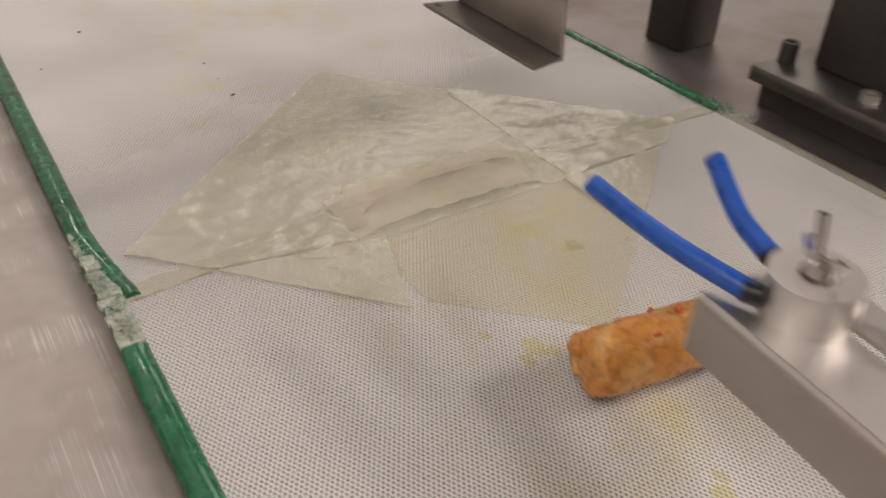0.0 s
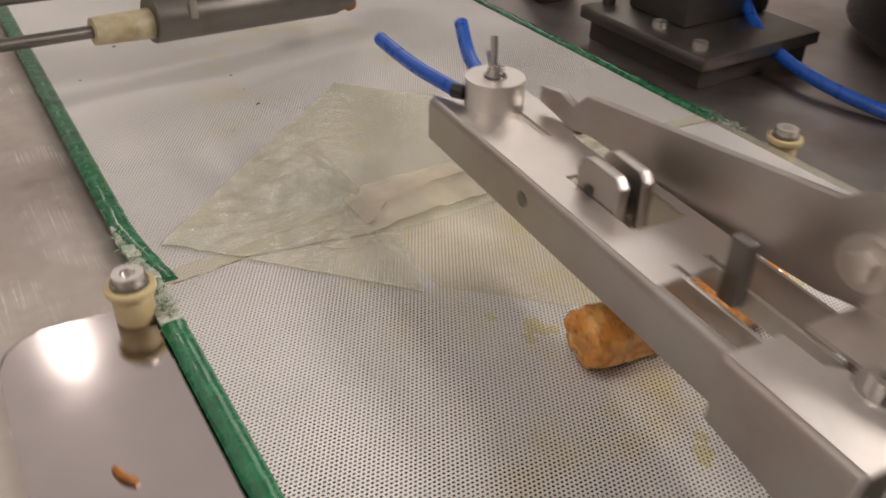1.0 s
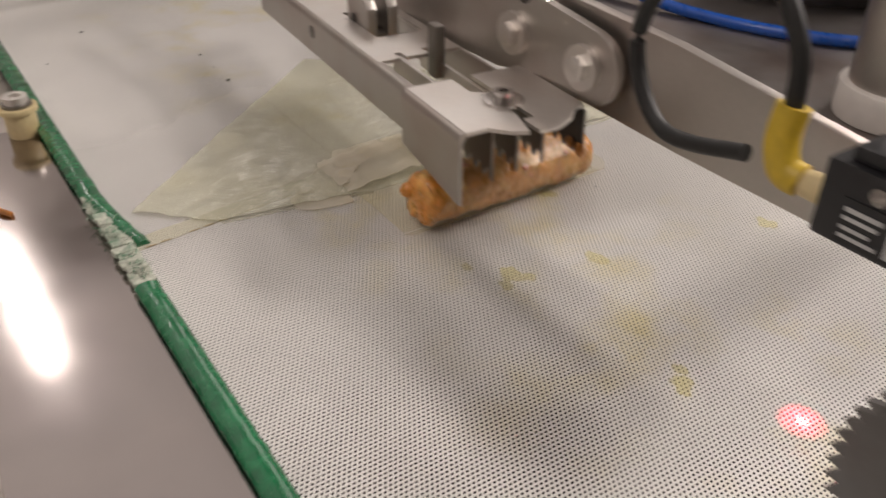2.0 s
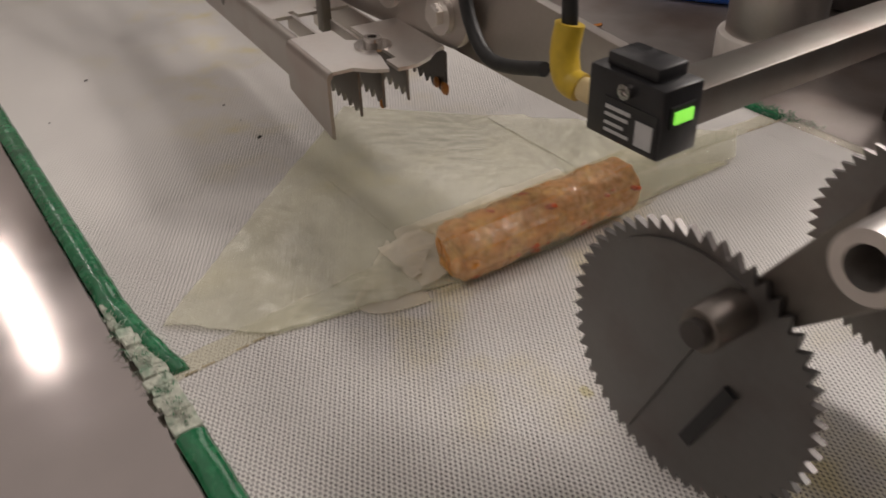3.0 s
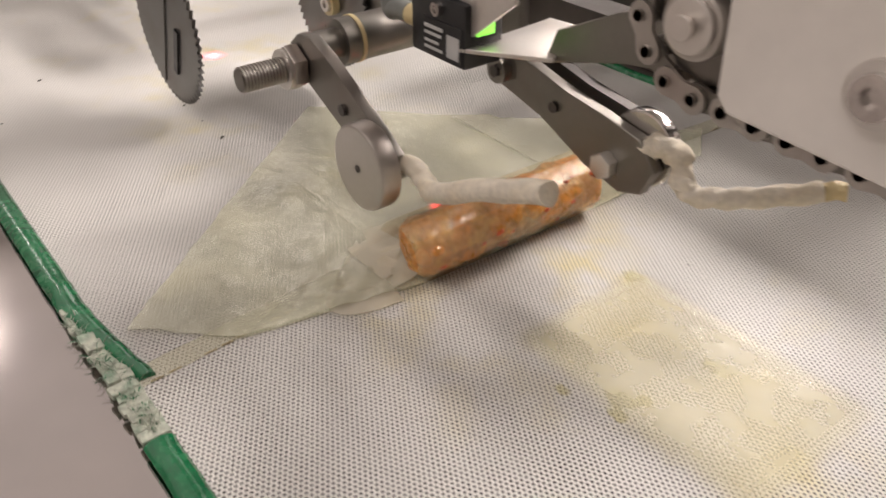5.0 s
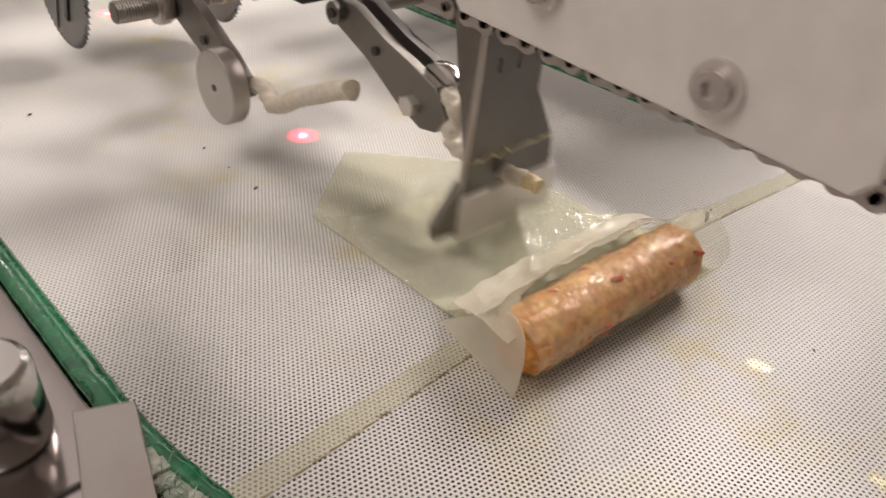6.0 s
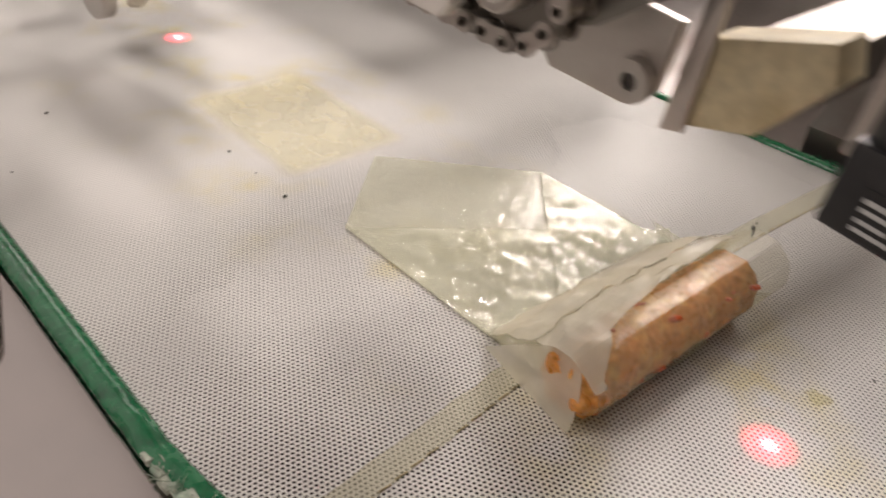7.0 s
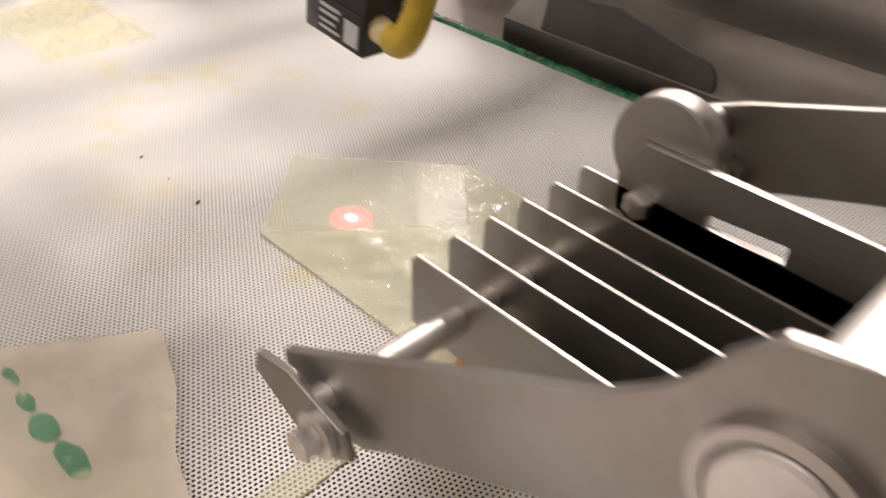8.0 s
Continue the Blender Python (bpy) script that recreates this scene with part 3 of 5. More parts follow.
    for x, y, s in ((0.146, -0.112, 0.006), (0.138, -0.118, 0.004), (0.152, -0.119, 0.0035), (0.156, -0.213, 0.006), (0.163, -0.206, 0.0035), (0.190, -0.125, 0.006), (0.212, -0.060, 0.005), (0.290, -0.150, 0.006), (0.131, -0.095, 0.003)):
        pts = [(x + s * (0.8 + 0.5 * noise.noise(Vector((2 * math.cos(a), 2 * math.sin(a), 99 * x)))) * math.cos(a), y + 1.3 * s * (0.8 + 0.5 * noise.noise(Vector((2 * math.cos(a), 2 * math.sin(a), 99 * x)))) * math.sin(a)) for a in [6.28318 * k / 24 for k in range(24)]]
        part("sauce_stain", plate(B(), "z", 0.00004, 0.00010, pts), SAUCE, ob, "thin yellow sauce stain")
    return ob


# ---------------------------------------------------------------- wrapper and filling
FOLD_R, FOLD_L, TIP_L, TIP_R, TIP_T, TIP_B = 0.254, 0.131, (0.008, 0.046), (0.363, 0.018), (0.189, 0.204), (0.184, -0.121)
ROLL_R = 0.0150


def edge_y(p, q, x):
    return p[1] + (q[1] - p[1]) * (x - p[0]) / (q[0] - p[0])


def roll_y(t):
    """Where the filling's axis lies on the belt: it is rolled up into the sheet's corner."""
    table = ((0.0, -0.139), (1.0, -0.139), (1.2, -0.131), (1.5, -0.094), (1.8, -0.062), (2.0, -0.041), (2.2, -0.024), (2.6, -0.004), (3.0, 0.007), (3.3, 0.012), (5.2, 0.013), (6.2, 0.008), (8.0, 0.008))
    for (a, ya), (b, yb) in zip(table, table[1:]):
        if t <= b:
            return ya + (yb - ya) * (t - a) / (b - a) - 0.0095
    return table[-1][1] - 0.0095


ROLL_TIMES = [0.0, 0.5, 1.0] + [1.0 + 0.1 * k for k in range(1, 24)] + [4.0, 5.5, 7.0, 8.0]


def crumple(x, y):
    """Dimples and creases of the drying sheet."""
    a = noise.noise(Vector((x * 120, y * 120, 3.0)))
    b = abs(noise.noise(Vector((x * 55, y * 40, 8.0))))
    u, w = x * 0.80 + y * 0.60, y * 0.80 - x * 0.60
    c = abs(noise.noise(Vector((u * 22, w * 75, 5.0))))
    return 0.0022 * max(0.0, a) ** 0.8 + 0.0018 * max(0.0, 0.35 - b) + 0.0045 * max(0.0, 0.28 - c)


HOOD_RISE, HOOD_STRIPS, HOOD_STEP, HOOD_R, HOOD_FOOT = 0.0500, 12, 0.0026, 0.0190, 0.0490


def hood_end(s):
    """How far along the filling the hood reaches at the distance s past its bend: its mouth is cut on the skew."""
    if s < 0.0085:
        return 0.122
    if s < 0.0150:
        return 0.122 - 0.098 * ((s - 0.0085) / 0.0065) ** 0.6
    return max(0.006, 0.024 - 0.018 * (s - 0.0150) / 0.014)


def hood_slack(x, s):
    """How far the loose hood stands off the filling: slack in the middle, gathered at the ends, with pleats."""
    u = max(0.0, min(1.0, x / 0.122))
    pleat = abs(noise.noise(Vector((x * 46 + s * 30, s * 60, 2.0))))
    fine = noise.noise(Vector((x * 150, s * 150, 6.0)))
    return 0.0042 * math.sin(math.pi * u) ** 0.7 + 0.0060 * max(0.0, 0.26 - pleat) + 0.0007 * fine


def wrapper():
    ob = thing("dough_wrapper", "translucent wet dough sheet lying cornerwise on the belt", "dough wrapper")
    movers = {}
    # middle of the sheet, under and behind the filling
    part("centre_sheet", film_sheet([(FOLD_L, -0.005), (FOLD_R, -0.005), (FOLD_R, edge_y(TIP_T, TIP_R, FOLD_R)), TIP_T, (FOLD_L, edge_y(TIP_L, TIP_T, FOLD_L))], seed=1, lift=0.0006, z=0.0006), FILM, ob)
    # side corners: flat at first, folded over the middle later
    left = film_sheet([TIP_L, (0.044, 0.0115), (FOLD_L, -0.005), (FOLD_L, edge_y(TIP_L, TIP_T, FOLD_L))], seed=2, lift=0.0006, z=0.0006, step=0.004, relief=lambda px, py: crumple(px, py) * min(1.0, max(0.0, (FOLD_L - px) / 0.014)))
    bmesh.ops.translate(left, verts=left.verts, vec=(-FOLD_L, 0, -0.0008))
    movers["left"] = part("left_corner", left, FILM, ob)
    right = film_sheet([(FOLD_R, edge_y(TIP_T, TIP_R, FOLD_R)), (FOLD_R, -0.005), (0.335, -0.0035), TIP_R], seed=3, lift=0.0006, z=0.0006, step=0.004, relief=lambda px, py: crumple(px, py) * min(1.0, max(0.0, (px - FOLD_R) / 0.014)))
    bmesh.ops.translate(right, verts=right.verts, vec=(-FOLD_R, 0, -0.0008))
    movers["right"] = part("right_corner", right, FILM, ob)
    # outer ends of the front corner, hinged on the side corners
    a, b = Vector((0.044, 0.0105, 0)), Vector((FOLD_L, -0.005, 0))
    lo = film_sheet([(0.0, 0.0), (0.0875, 0.0), (0.0800, -0.0600)], seed=4, lift=0.0007, step=0.005)
    movers["front_left"] = part("front_left_fold", lo, FILM, movers["left"])
    movers["front_left_at"] = (a - Vector((FOLD_L, 0, 0)), math.degrees(math.atan2(b.y - a.y, b.x - a.x)))
    ro = film_sheet([(0.0, 0.0), (0.078, -0.0005), (0.0, -0.0640)], seed=5, lift=0.0007, step=0.005)
    movers["front_right"] = part("front_right_fold", ro, FILM, movers["right"])
    # front corner in narrow strips that wind round the filling
    strips = []
    y = TIP_B[1]
    k = 0
    while y < -0.006:
        y2 = min(y + 0.0098, -0.0052)
        x0a, x0b = (max(0.1210, TIP_L[0] + (v - TIP_L[1]) * (TIP_B[0] - TIP_L[0]) / (TIP_B[1] - TIP_L[1])) for v in (y, y2))
        x1a, x1b = (min(0.2535, TIP_R[0] + (v - TIP_R[1]) * (TIP_B[0] - TIP_R[0]) / (TIP_B[1] - TIP_R[1])) for v in (y, y2))
        c = (y + y2) / 2
        sheet = film_sheet([(x0a, y - c), (x1a + 0.0002, y - c), (x1b, y2 - c), (x0b, y2 - c)], step=0.0049, lift=0.0003, seed=6 + k,
                           relief=lambda px, py: 10.0 * py * py)
        strips.append((c, part("front_strip", sheet, FILM_FRONT, ob)))
        y, k = y2, k + 1
    movers["strips"] = strips
    # the hood behind the filling: a rising flap, then narrow pieces that bend over the top; and the tucked ends
    back = film_sheet([(0.0165, 0.0), (0.128, 0.0), (0.126, -0.02), (0.122, -HOOD_RISE), (0.001, -HOOD_RISE), (0.004, -0.034), (0.011, -0.016)], seed=30, lift=0.0004, step=0.003, relief=lambda px, py: 0.7 * (1 + py / HOOD_RISE) * crumple(px + 0.2, py) + hood_slack(px, -HOOD_RISE - py) * max(0.0, min(1.0, -py / 0.03)))
    movers["back"] = part("back_flap", back, FILM_HOOD, ob)
    hood = []
    for k in range(HOOD_STRIPS):
        s0, s1 = HOOD_STEP * k, HOOD_STEP * (k + 1)
        x0, x1 = hood_end(s0), hood_end(s1)
        piece = film_sheet([(0.001, 0.64 * HOOD_STEP), (x0, 0.64 * HOOD_STEP), (x1, -0.64 * HOOD_STEP), (0.001, -0.64 * HOOD_STEP)], step=0.0026, lift=0.0,
                           relief=lambda px, py, s0=s0: hood_slack(px, s0 + HOOD_STEP / 2 - py) - 26.0 * py * py)
        hood.append(part("hood_piece", piece, FILM_HOOD, ob))
    movers["hood"] = hood

    def outline(pts):
        return [(v.x, v.y) for v in smooth_path([(x, y, 0) for x, y in pts], 4)]
    tuck = film_sheet(outline([(0.0, 0.046), (-0.011, 0.032), (-0.024, 0.015), (-0.0325, 0.004), (-0.030, -0.006), (-0.022, -0.0100), (-0.010, -0.0110), (0.0, -0.0100)]), seed=31, lift=0.0007, step=0.004)
    movers["tuck"] = part("end_tuck", tuck, FILM_HOOD, ob)
    tuck2 = film_sheet(outline([(0.0, 0.046), (0.011, 0.032), (0.020, 0.017), (0.0270, 0.007), (0.024, 0.000), (0.014, -0.003), (0.0, -0.004)]), seed=32, lift=0.0007, step=0.004)
    movers["tuck2"] = part("end_tuck", tuck2, FILM_FRONT, ob)
    return ob, movers


def filling():
    """A crooked log of minced filling with vegetable bits."""
    ob = thing("filling_roll", "moist orange-brown minced filling log with carrot bits", "filling")
    bm, rows = B(), []
    n, seg, x0, x1 = 60, 30, -0.0560, 0.0560
    for k in range(n + 1):
        u = k / n
        x = x0 + (x1 - x0) * u
        end = min(u, 1 - u)
        r = ROLL_R * (0.965 if end > 0.05 else 0.965 * (0.80 + 0.20 * math.sqrt(max(0.0, 1 - (1 - end / 0.05) ** 2))))
        row = []
        for s in range(seg):
            a = 6.28318 * s / seg
            p = Vector((x * 70, math.cos(a) * 1.4, math.sin(a) * 1.4))
            rr = r * (1 + 0.09 * noise.noise(p) + 0.07 * noise.noise(p * 2.7) + 0.04 * noise.noise(p * 6.0))
            row.append(bm.verts.new((x, rr * math.cos(a), rr * math.sin(a))))
        rows.append(row)
    for r0, r1 in zip(rows, rows[1:]):
        for s in range(seg):
            bm.faces.new((r0[s], r0[(s + 1) % seg], r1[(s + 1) % seg], r1[s]))
    for row, sx in ((rows[0], -0.0016), (rows[-1], 0.0016)):
        c = bm.verts.new((row[0].co.x + sx, 0, 0))
        for s in range(seg):
            bm.faces.new((row[s], row[(s + 1) % seg], c) if sx > 0 else (row[(s + 1) % seg], row[s], c))
    part("mince", bm, FILLING, ob, sharp=70)
    # ragged lumps round the torn end
    for lx, ly, lz, lr, flat in ((-0.0560, 0.0070, 0.0050, 0.0050, 0.95), (-0.0545, -0.0060, 0.0060, 0.0068, 0.40), (-0.0545, -0.0030, -0.0070, 0.0072, 0.40), (-0.0548, 0.0060, -0.0050, 0.0066, 0.42), (-0.0520, 0.0118, 0.0040, 0.0040, 1.0), (0.0545, 0.0030, 0.0040, 0.0085, 0.35)):
        knob = B()
        bmesh.ops.create_icosphere(knob, subdivisions=3, radius=lr, matrix=Matrix.Translation((lx, ly, lz)) @ Matrix.Diagonal((flat, 0.95, 0.85, 1)))
        for v in knob.verts:
            v.co += v.normal * 0.0010 * noise.noise(v.co * 260)
        part("end_lump", knob, FILLING, ob)
    rng = random.Random(11)
    for k in range(22):
        a, x = rng.uniform(0, 6.28), rng.uniform(-0.051, 0.051)
        bit = B()
        bmesh.ops.create_icosphere(bit, subdivisions=1, radius=rng.uniform(0.0013, 0.0026), matrix=Matrix.Translation((x, ROLL_R * 0.93 * math.cos(a), ROLL_R * 0.93 * math.sin(a))) @ pose(0, 0, 0, math.degrees(a), 0, rng.uniform(0, 90)) @ Matrix.Diagonal((1.5, 0.8, 0.7, 1)))
        part("carrot_bit", bit, CARROT, ob)
    return ob


def scrap():
    ob = thing("dough_scrap", "crumpled cream dough scrap over the belt's edge, with dashes for the green edging beneath", "dough scrap")
    part("sheet", film_sheet([(-0.040, -1.398), (0.006, -1.413), (0.058, -1.445), (0.046, -1.478), (0.030, -1.505), (0.016, -1.55), (-0.03, -1.55), (-0.055, -1.46)], step=0.006, lift=0.0034, seed=41, z=0.0042, thick=0.0006), SCRAP, ob)
    # dashes laid on top stand in for the green edging showing through
    for x, y, w, h in ((0.0030, -1.433, 0.0022, 0.0062), (0.0020, -1.449, 0.0026, 0.0060), (0.0018, -1.465, 0.0046, 0.0082), (0.0026, -1.485, 0.0044, 0.0105)):
        pts = [(x + w * math.cos(a) * (1 + 0.25 * noise.noise(Vector((3 * math.cos(a), 3 * math.sin(a), 50 * y)))), y + h * math.sin(a)) for a in [6.28318 * k / 18 for k in range(18)]]
        part("fibre_streak", film_sheet(pts, step=0.003, lift=0.0034, seed=41, z=0.0046, thick=0.0002), EDGING_DASH, ob, "green dash added for the edging that shows through the scrap")
    return ob


# ---------------------------------------------------------------- the folding arm
def folding_arm():
    ob = thing("folding_station", "blasted steel channel arm with clamp collar, slots and toothed front", "folding station", at=(0.163, -0.175, 0))
    ob.rotation_euler = (0, 0, radians(-5.0))
    top, low, w = 0.0665, 0.041, 0.057
    # the channel: top strips round the openings, rounded left shoulder, side walls
    def solid(x, y):
        slot = 0.0325 < x < 0.0375 and -0.070 < y < -0.036
        square = 0.019 < x < 0.049 and -0.162 < y < -0.110
        waist = x > 0.047 and -0.104 < y < -0.075
        nicks = y < -0.190 and (0.0165 < x < 0.0205 or 0.034 < x < 0.038)
        return not (slot or square or waist or nicks)
    deck = cut_plate(B(), [0.003, 0.0165, 0.019, 0.0205, 0.0325, 0.034, 0.0375, 0.038, 0.047, 0.049, 0.055], [-0.198, -0.190, -0.162, -0.110, -0.104, -0.075, -0.070, -0.036, 0.0], solid, top - 0.002, top)
    part("top_plate", deck, BRIGHT, ob, "bright slotted top plate")
    wall = B()
    prof = [(0.0, low), (0.0, top - 0.005)] + [(0.005 - 0.005 * math.cos(radians(a)), top - 0.005 + 0.005 * math.sin(radians(a))) for a in (18, 36, 54, 72, 90)] + [(0.005, top - 0.002), (0.003, top - 0.004), (0.002, top - 0.006), (0.002, low)]
    a = [wall.verts.new((x, 0.0, z)) for x, z in prof]
    b = [wall.verts.new((x, -0.2455, z)) for x, z in prof]
    for i in range(len(prof)):
        j = (i + 1) % len(prof)
        wall.faces.new((a[i], a[j], b[j], b[i]))
    wall.faces.new(a)
    wall.faces.new(b[::-1])
    part("side_wall", wall, STEEL, ob)
    part("side_wall", box(B(), w - 0.002, w, -0.2455, -0.10, low, top - 0.001, 0.0006), STEEL, ob)
    part("end_wall", box(B(), 0.002, 0.052, -0.002, 0.0, low + 0.006, top - 0.002), STEEL, ob)
    hole = B()
    cyl(hole, (-0.0004, -0.103, 0.055), (0.0006, -0.103, 0.055), 0.004)
    part("rivet", hole, DULL, ob)
    for x in (0.0185, 0.036):
        part("rail", box(B(), x - 0.0011, x + 0.0011, -0.262, -0.186, top - 0.012, top - 0.0015, 0.0003), BRIGHT, ob)
    # clamp collar with its wing screw
    part("collar", ring(B(), (0.0285, -0.0235, top), (0.0285, -0.0235, top + 0.0165), 0.0065, 0.0165, 40), BRIGHT, ob, "turned steel clamp collar")
    stud = cyl(B(), (0.0285, -0.0235, top), (0.0285, -0.0235, top + 0.0175), 0.0062)
    part("stud", stud, DULL, ob)
    wing = B()
    cyl(wing, (0.0285, -0.0235, top + 0.0165), (0.0285, -0.0235, top + 0.021), 0.0058, 0.0042)
    plate(wing, "x", 0.0275, 0.0295, [(-0.030, top + 0.020), (-0.017, top + 0.020), (-0.0135, top + 0.027), (-0.0165, top + 0.029), (-0.022, top + 0.0225), (-0.0255, top + 0.0225), (-0.029, top + 0.026), (-0.0325, top + 0.025)], 0.0005)
    cyl(wing, (0.0285, -0.0215, top + 0.019), (0.0305, -0.0165, top + 0.0365), 0.0019, seg=12)
    part("wing_screw", wing, CHROME, ob, "shiny wing screw")
    part("fitting", cyl(B(), (0.0135, -0.0165, top + 0.0065), (0.0095, -0.0105, top + 0.0065), 0.0042), BLACK_PLASTIC, ob)
    part("fitting", cyl(B(), (0.0315, -0.006, top + 0.008), (0.032, 0.001, top + 0.0085), 0.0042), BLACK_PLASTIC, ob)
    # clevis in the square opening
    for x0 in (0.0195, 0.0335):
        lug = [(-0.1480, top - 0.012), (-0.1180, top - 0.012), (-0.1180, top + 0.010)] + arc(-0.1250, top + 0.0100, 0.0070, 0, 90, 4) + [(-0.1440, top + 0.0165), (-0.1480, top + 0.0120)]
        part("clevis_lug", plate(B(), "x", x0, x0 + 0.0065, lug, 0.0008), STEEL, ob, "thick steel clevis lug")
    part("clevis_web", box(B(), 0.0262, 0.0334, -0.1460, -0.1200, top - 0.012, top - 0.004), DULL, ob)
    part("pivot_pin", cyl(B(), (0.0185, -0.128, top + 0.002), (0.041, -0.128, top + 0.002), 0.0032), DARK, ob)
    part("cotter", cyl(B(), (0.0155, -0.122, top - 0.001), (0.021, -0.122, top - 0.001), 0.0011, seg=8), DARK, ob)
    part("post", box(B(), 0.0305, 0.0365, -0.214, -0.204, top - 0.010, top + 0.020, 0.0008), DULL, ob)
    # adjustable front plate with slot, screw and toothed skirts
    front = B()
    zf = (top + 0.0002, top + 0.0022)
    plate(front, "z", *zf, [(-0.002, -0.243), (0.024, -0.243), (0.024, -0.262), (0.030, -0.2665), (0.030, -0.296), (0.0255, -0.3145), (0.018, -0.311), (0.010, -0.303), (-0.002, -0.303)])
    plate(front, "z", *zf, [(0.036, -0.243), (0.0665, -0.243), (0.0665, -0.301), (0.060, -0.303), (0.052, -0.311), (0.042, -0.316), (0.036, -0.3165)])
    plate(front, "z", *zf, [(0.030, -0.302), (0.036, -0.302), (0.036, -0.3165), (0.030, -0.3158)])
    part("front_plate", front, BRIGHT, ob, "bright adjustable front plate with slot")
    skirt = B()
    sp = [(-0.0035, 0.030), (-0.0055, 0.031), (-0.0055, top - 0.003)] + [(-0.0015 - 0.004 * math.cos(radians(q)), top - 0.0018 + 0.004 * math.sin(radians(q))) for q in (0, 30, 60, 90)] + [(-0.0015, top + 0.0002), (-0.0035, top - 0.003)]
    a = [skirt.verts.new((x, -0.243, z + (0.008 if i < 2 else 0))) for i, (x, z) in enumerate(sp)]
    b = [skirt.verts.new((x, -0.303, z)) for x, z in sp]
    for i in range(len(sp)):
        j = (i + 1) % len(sp)
        skirt.faces.new((a[i], a[j], b[j], b[i]))
    skirt.faces.new(a)
    skirt.faces.new(b[::-1])
    part("skirt", skirt, STEEL, ob)
    for x, z0, mat in ((0.012, 0.040, DULL), (0.026, 0.042, DULL), (0.041, 0.043, DULL), (0.0655, 0.040, DARK)):
        teeth = [(-0.296, top - 0.001), (-0.303, top - 0.001), (-0.3035, z0)]
        for k in range(5):
            teeth += [(-0.3005 + 0.008 * k, z0 + 0.0075), (-0.2965 + 0.008 * k, z0 + 0.001)]
        teeth += [(-0.262, z0 + 0.010), (-0.258, top - 0.001)]
        part("toothed_plate", plate(B(), "x", x, x + 0.0016, teeth[1:]), mat, ob, "toothed steel plate under the front")
    for k, (x, y, z, s) in enumerate(((0.066, -0.302, 0.044, 0.003), (0.064, -0.296, 0.046, 0.0024), (0.027, -0.300, 0.043, 0.002))):
        g = B()
        bmesh.ops.create_icosphere(g, subdivisions=2, radius=s, matrix=Matrix.Translation((x, y, z)) @ Matrix.Diagonal((0.7, 1.2, 1.4, 1)))
        part("food_residue", g, GUNK, ob)
    part("washer", ring(B(), (0.033, -0.2795, zf[1]), (0.033, -0.2795, zf[1] + 0.0013), 0.004, 0.0105, 36), CHROME, ob)
    socket_bolt(ob, (0.033, -0.2795, zf[1] + 0.0013), (0, 0, 1), 0.0052, 0.0042, mat=CHROME)
    # blue air hoses
    for n, pts in (("air_hose", [(0.0115, -0.013, top + 0.0065), (0.003, 0.016, top + 0.009), (-0.001, 0.043, top + 0.011), (-0.0035, 0.062, top + 0.0135)]), ("air_hose", [(0.0318, -0.001, top + 0.0085), (0.0355, 0.020, top + 0.012), (0.043, 0.045, top + 0.0225)])):
        part(n, tube(B(), pts, 0.0042, 16), BLUE, ob, "cut blue air hose end")
    return ob


def lever_bar():
    ob = thing("lever_bar", "flat blasted steel lever bar with eye and two pivot bolts", "lever bar")
    pts = [(-0.219, 0.072), (-0.219, 0.081), (-0.236, 0.083), (-0.247, 0.0785), (-0.256, 0.089), (-0.400, 0.103)] + arc(-0.425, 0.1075, 0.0125, 20, 150, 8) + [(-0.441, 0.108), (-0.478, 0.104)]
    low = arc(-0.478, 0.085, 0.019, 100, 260, 10) + [(-0.423, 0.067), (-0.405, 0.0625), (-0.345, 0.0618), (-0.300, 0.067), (-0.262, 0.070), (-0.247, 0.066), (-0.232, 0.070)]
    bm = plate(B(), "x", 0.207, 0.212, pts + low, 0.0007)
    part("front_bar", bm, STEEL, ob)
    part("back_bar", plate(B(), "x", 0.217, 0.223, [(-0.415, 0.062), (-0.415, 0.094), (-0.44, 0.1125), (-0.52, 0.108), (-0.628, 0.0965), (-0.628, 0.0575), (-0.53, 0.0585)], 0.0007), STEEL, ob)
    for y, z in ((-0.419, 0.086), (-0.474, 0.0845)):
        part("bush", ring(B(), (0.2035, y, z), (0.217, y, z), 0.004, 0.0115, 36), BRIGHT, ob)
        hx = hexhead(B(), (0.199, y, z), (0.2065, y, z), 0.0066)
        part("hex_bolt", hx, BRIGHT, ob, "bright hexagon bolt")
    part("oil_hole", cyl(B(), (0.2066, -0.425, 0.108), (0.2072, -0.425, 0.108), 0.0048), DARK, ob)
    part("bar_carrier", box(B(), 0.2225, 0.50, -0.625, -0.600, 0.062, 0.080, 0.001), DULL, ob)
    part("carrier_post", box(B(), 0.485, 0.52, -0.632, -0.592, -0.016, 0.09, 0.002), DARK, ob)
    return ob


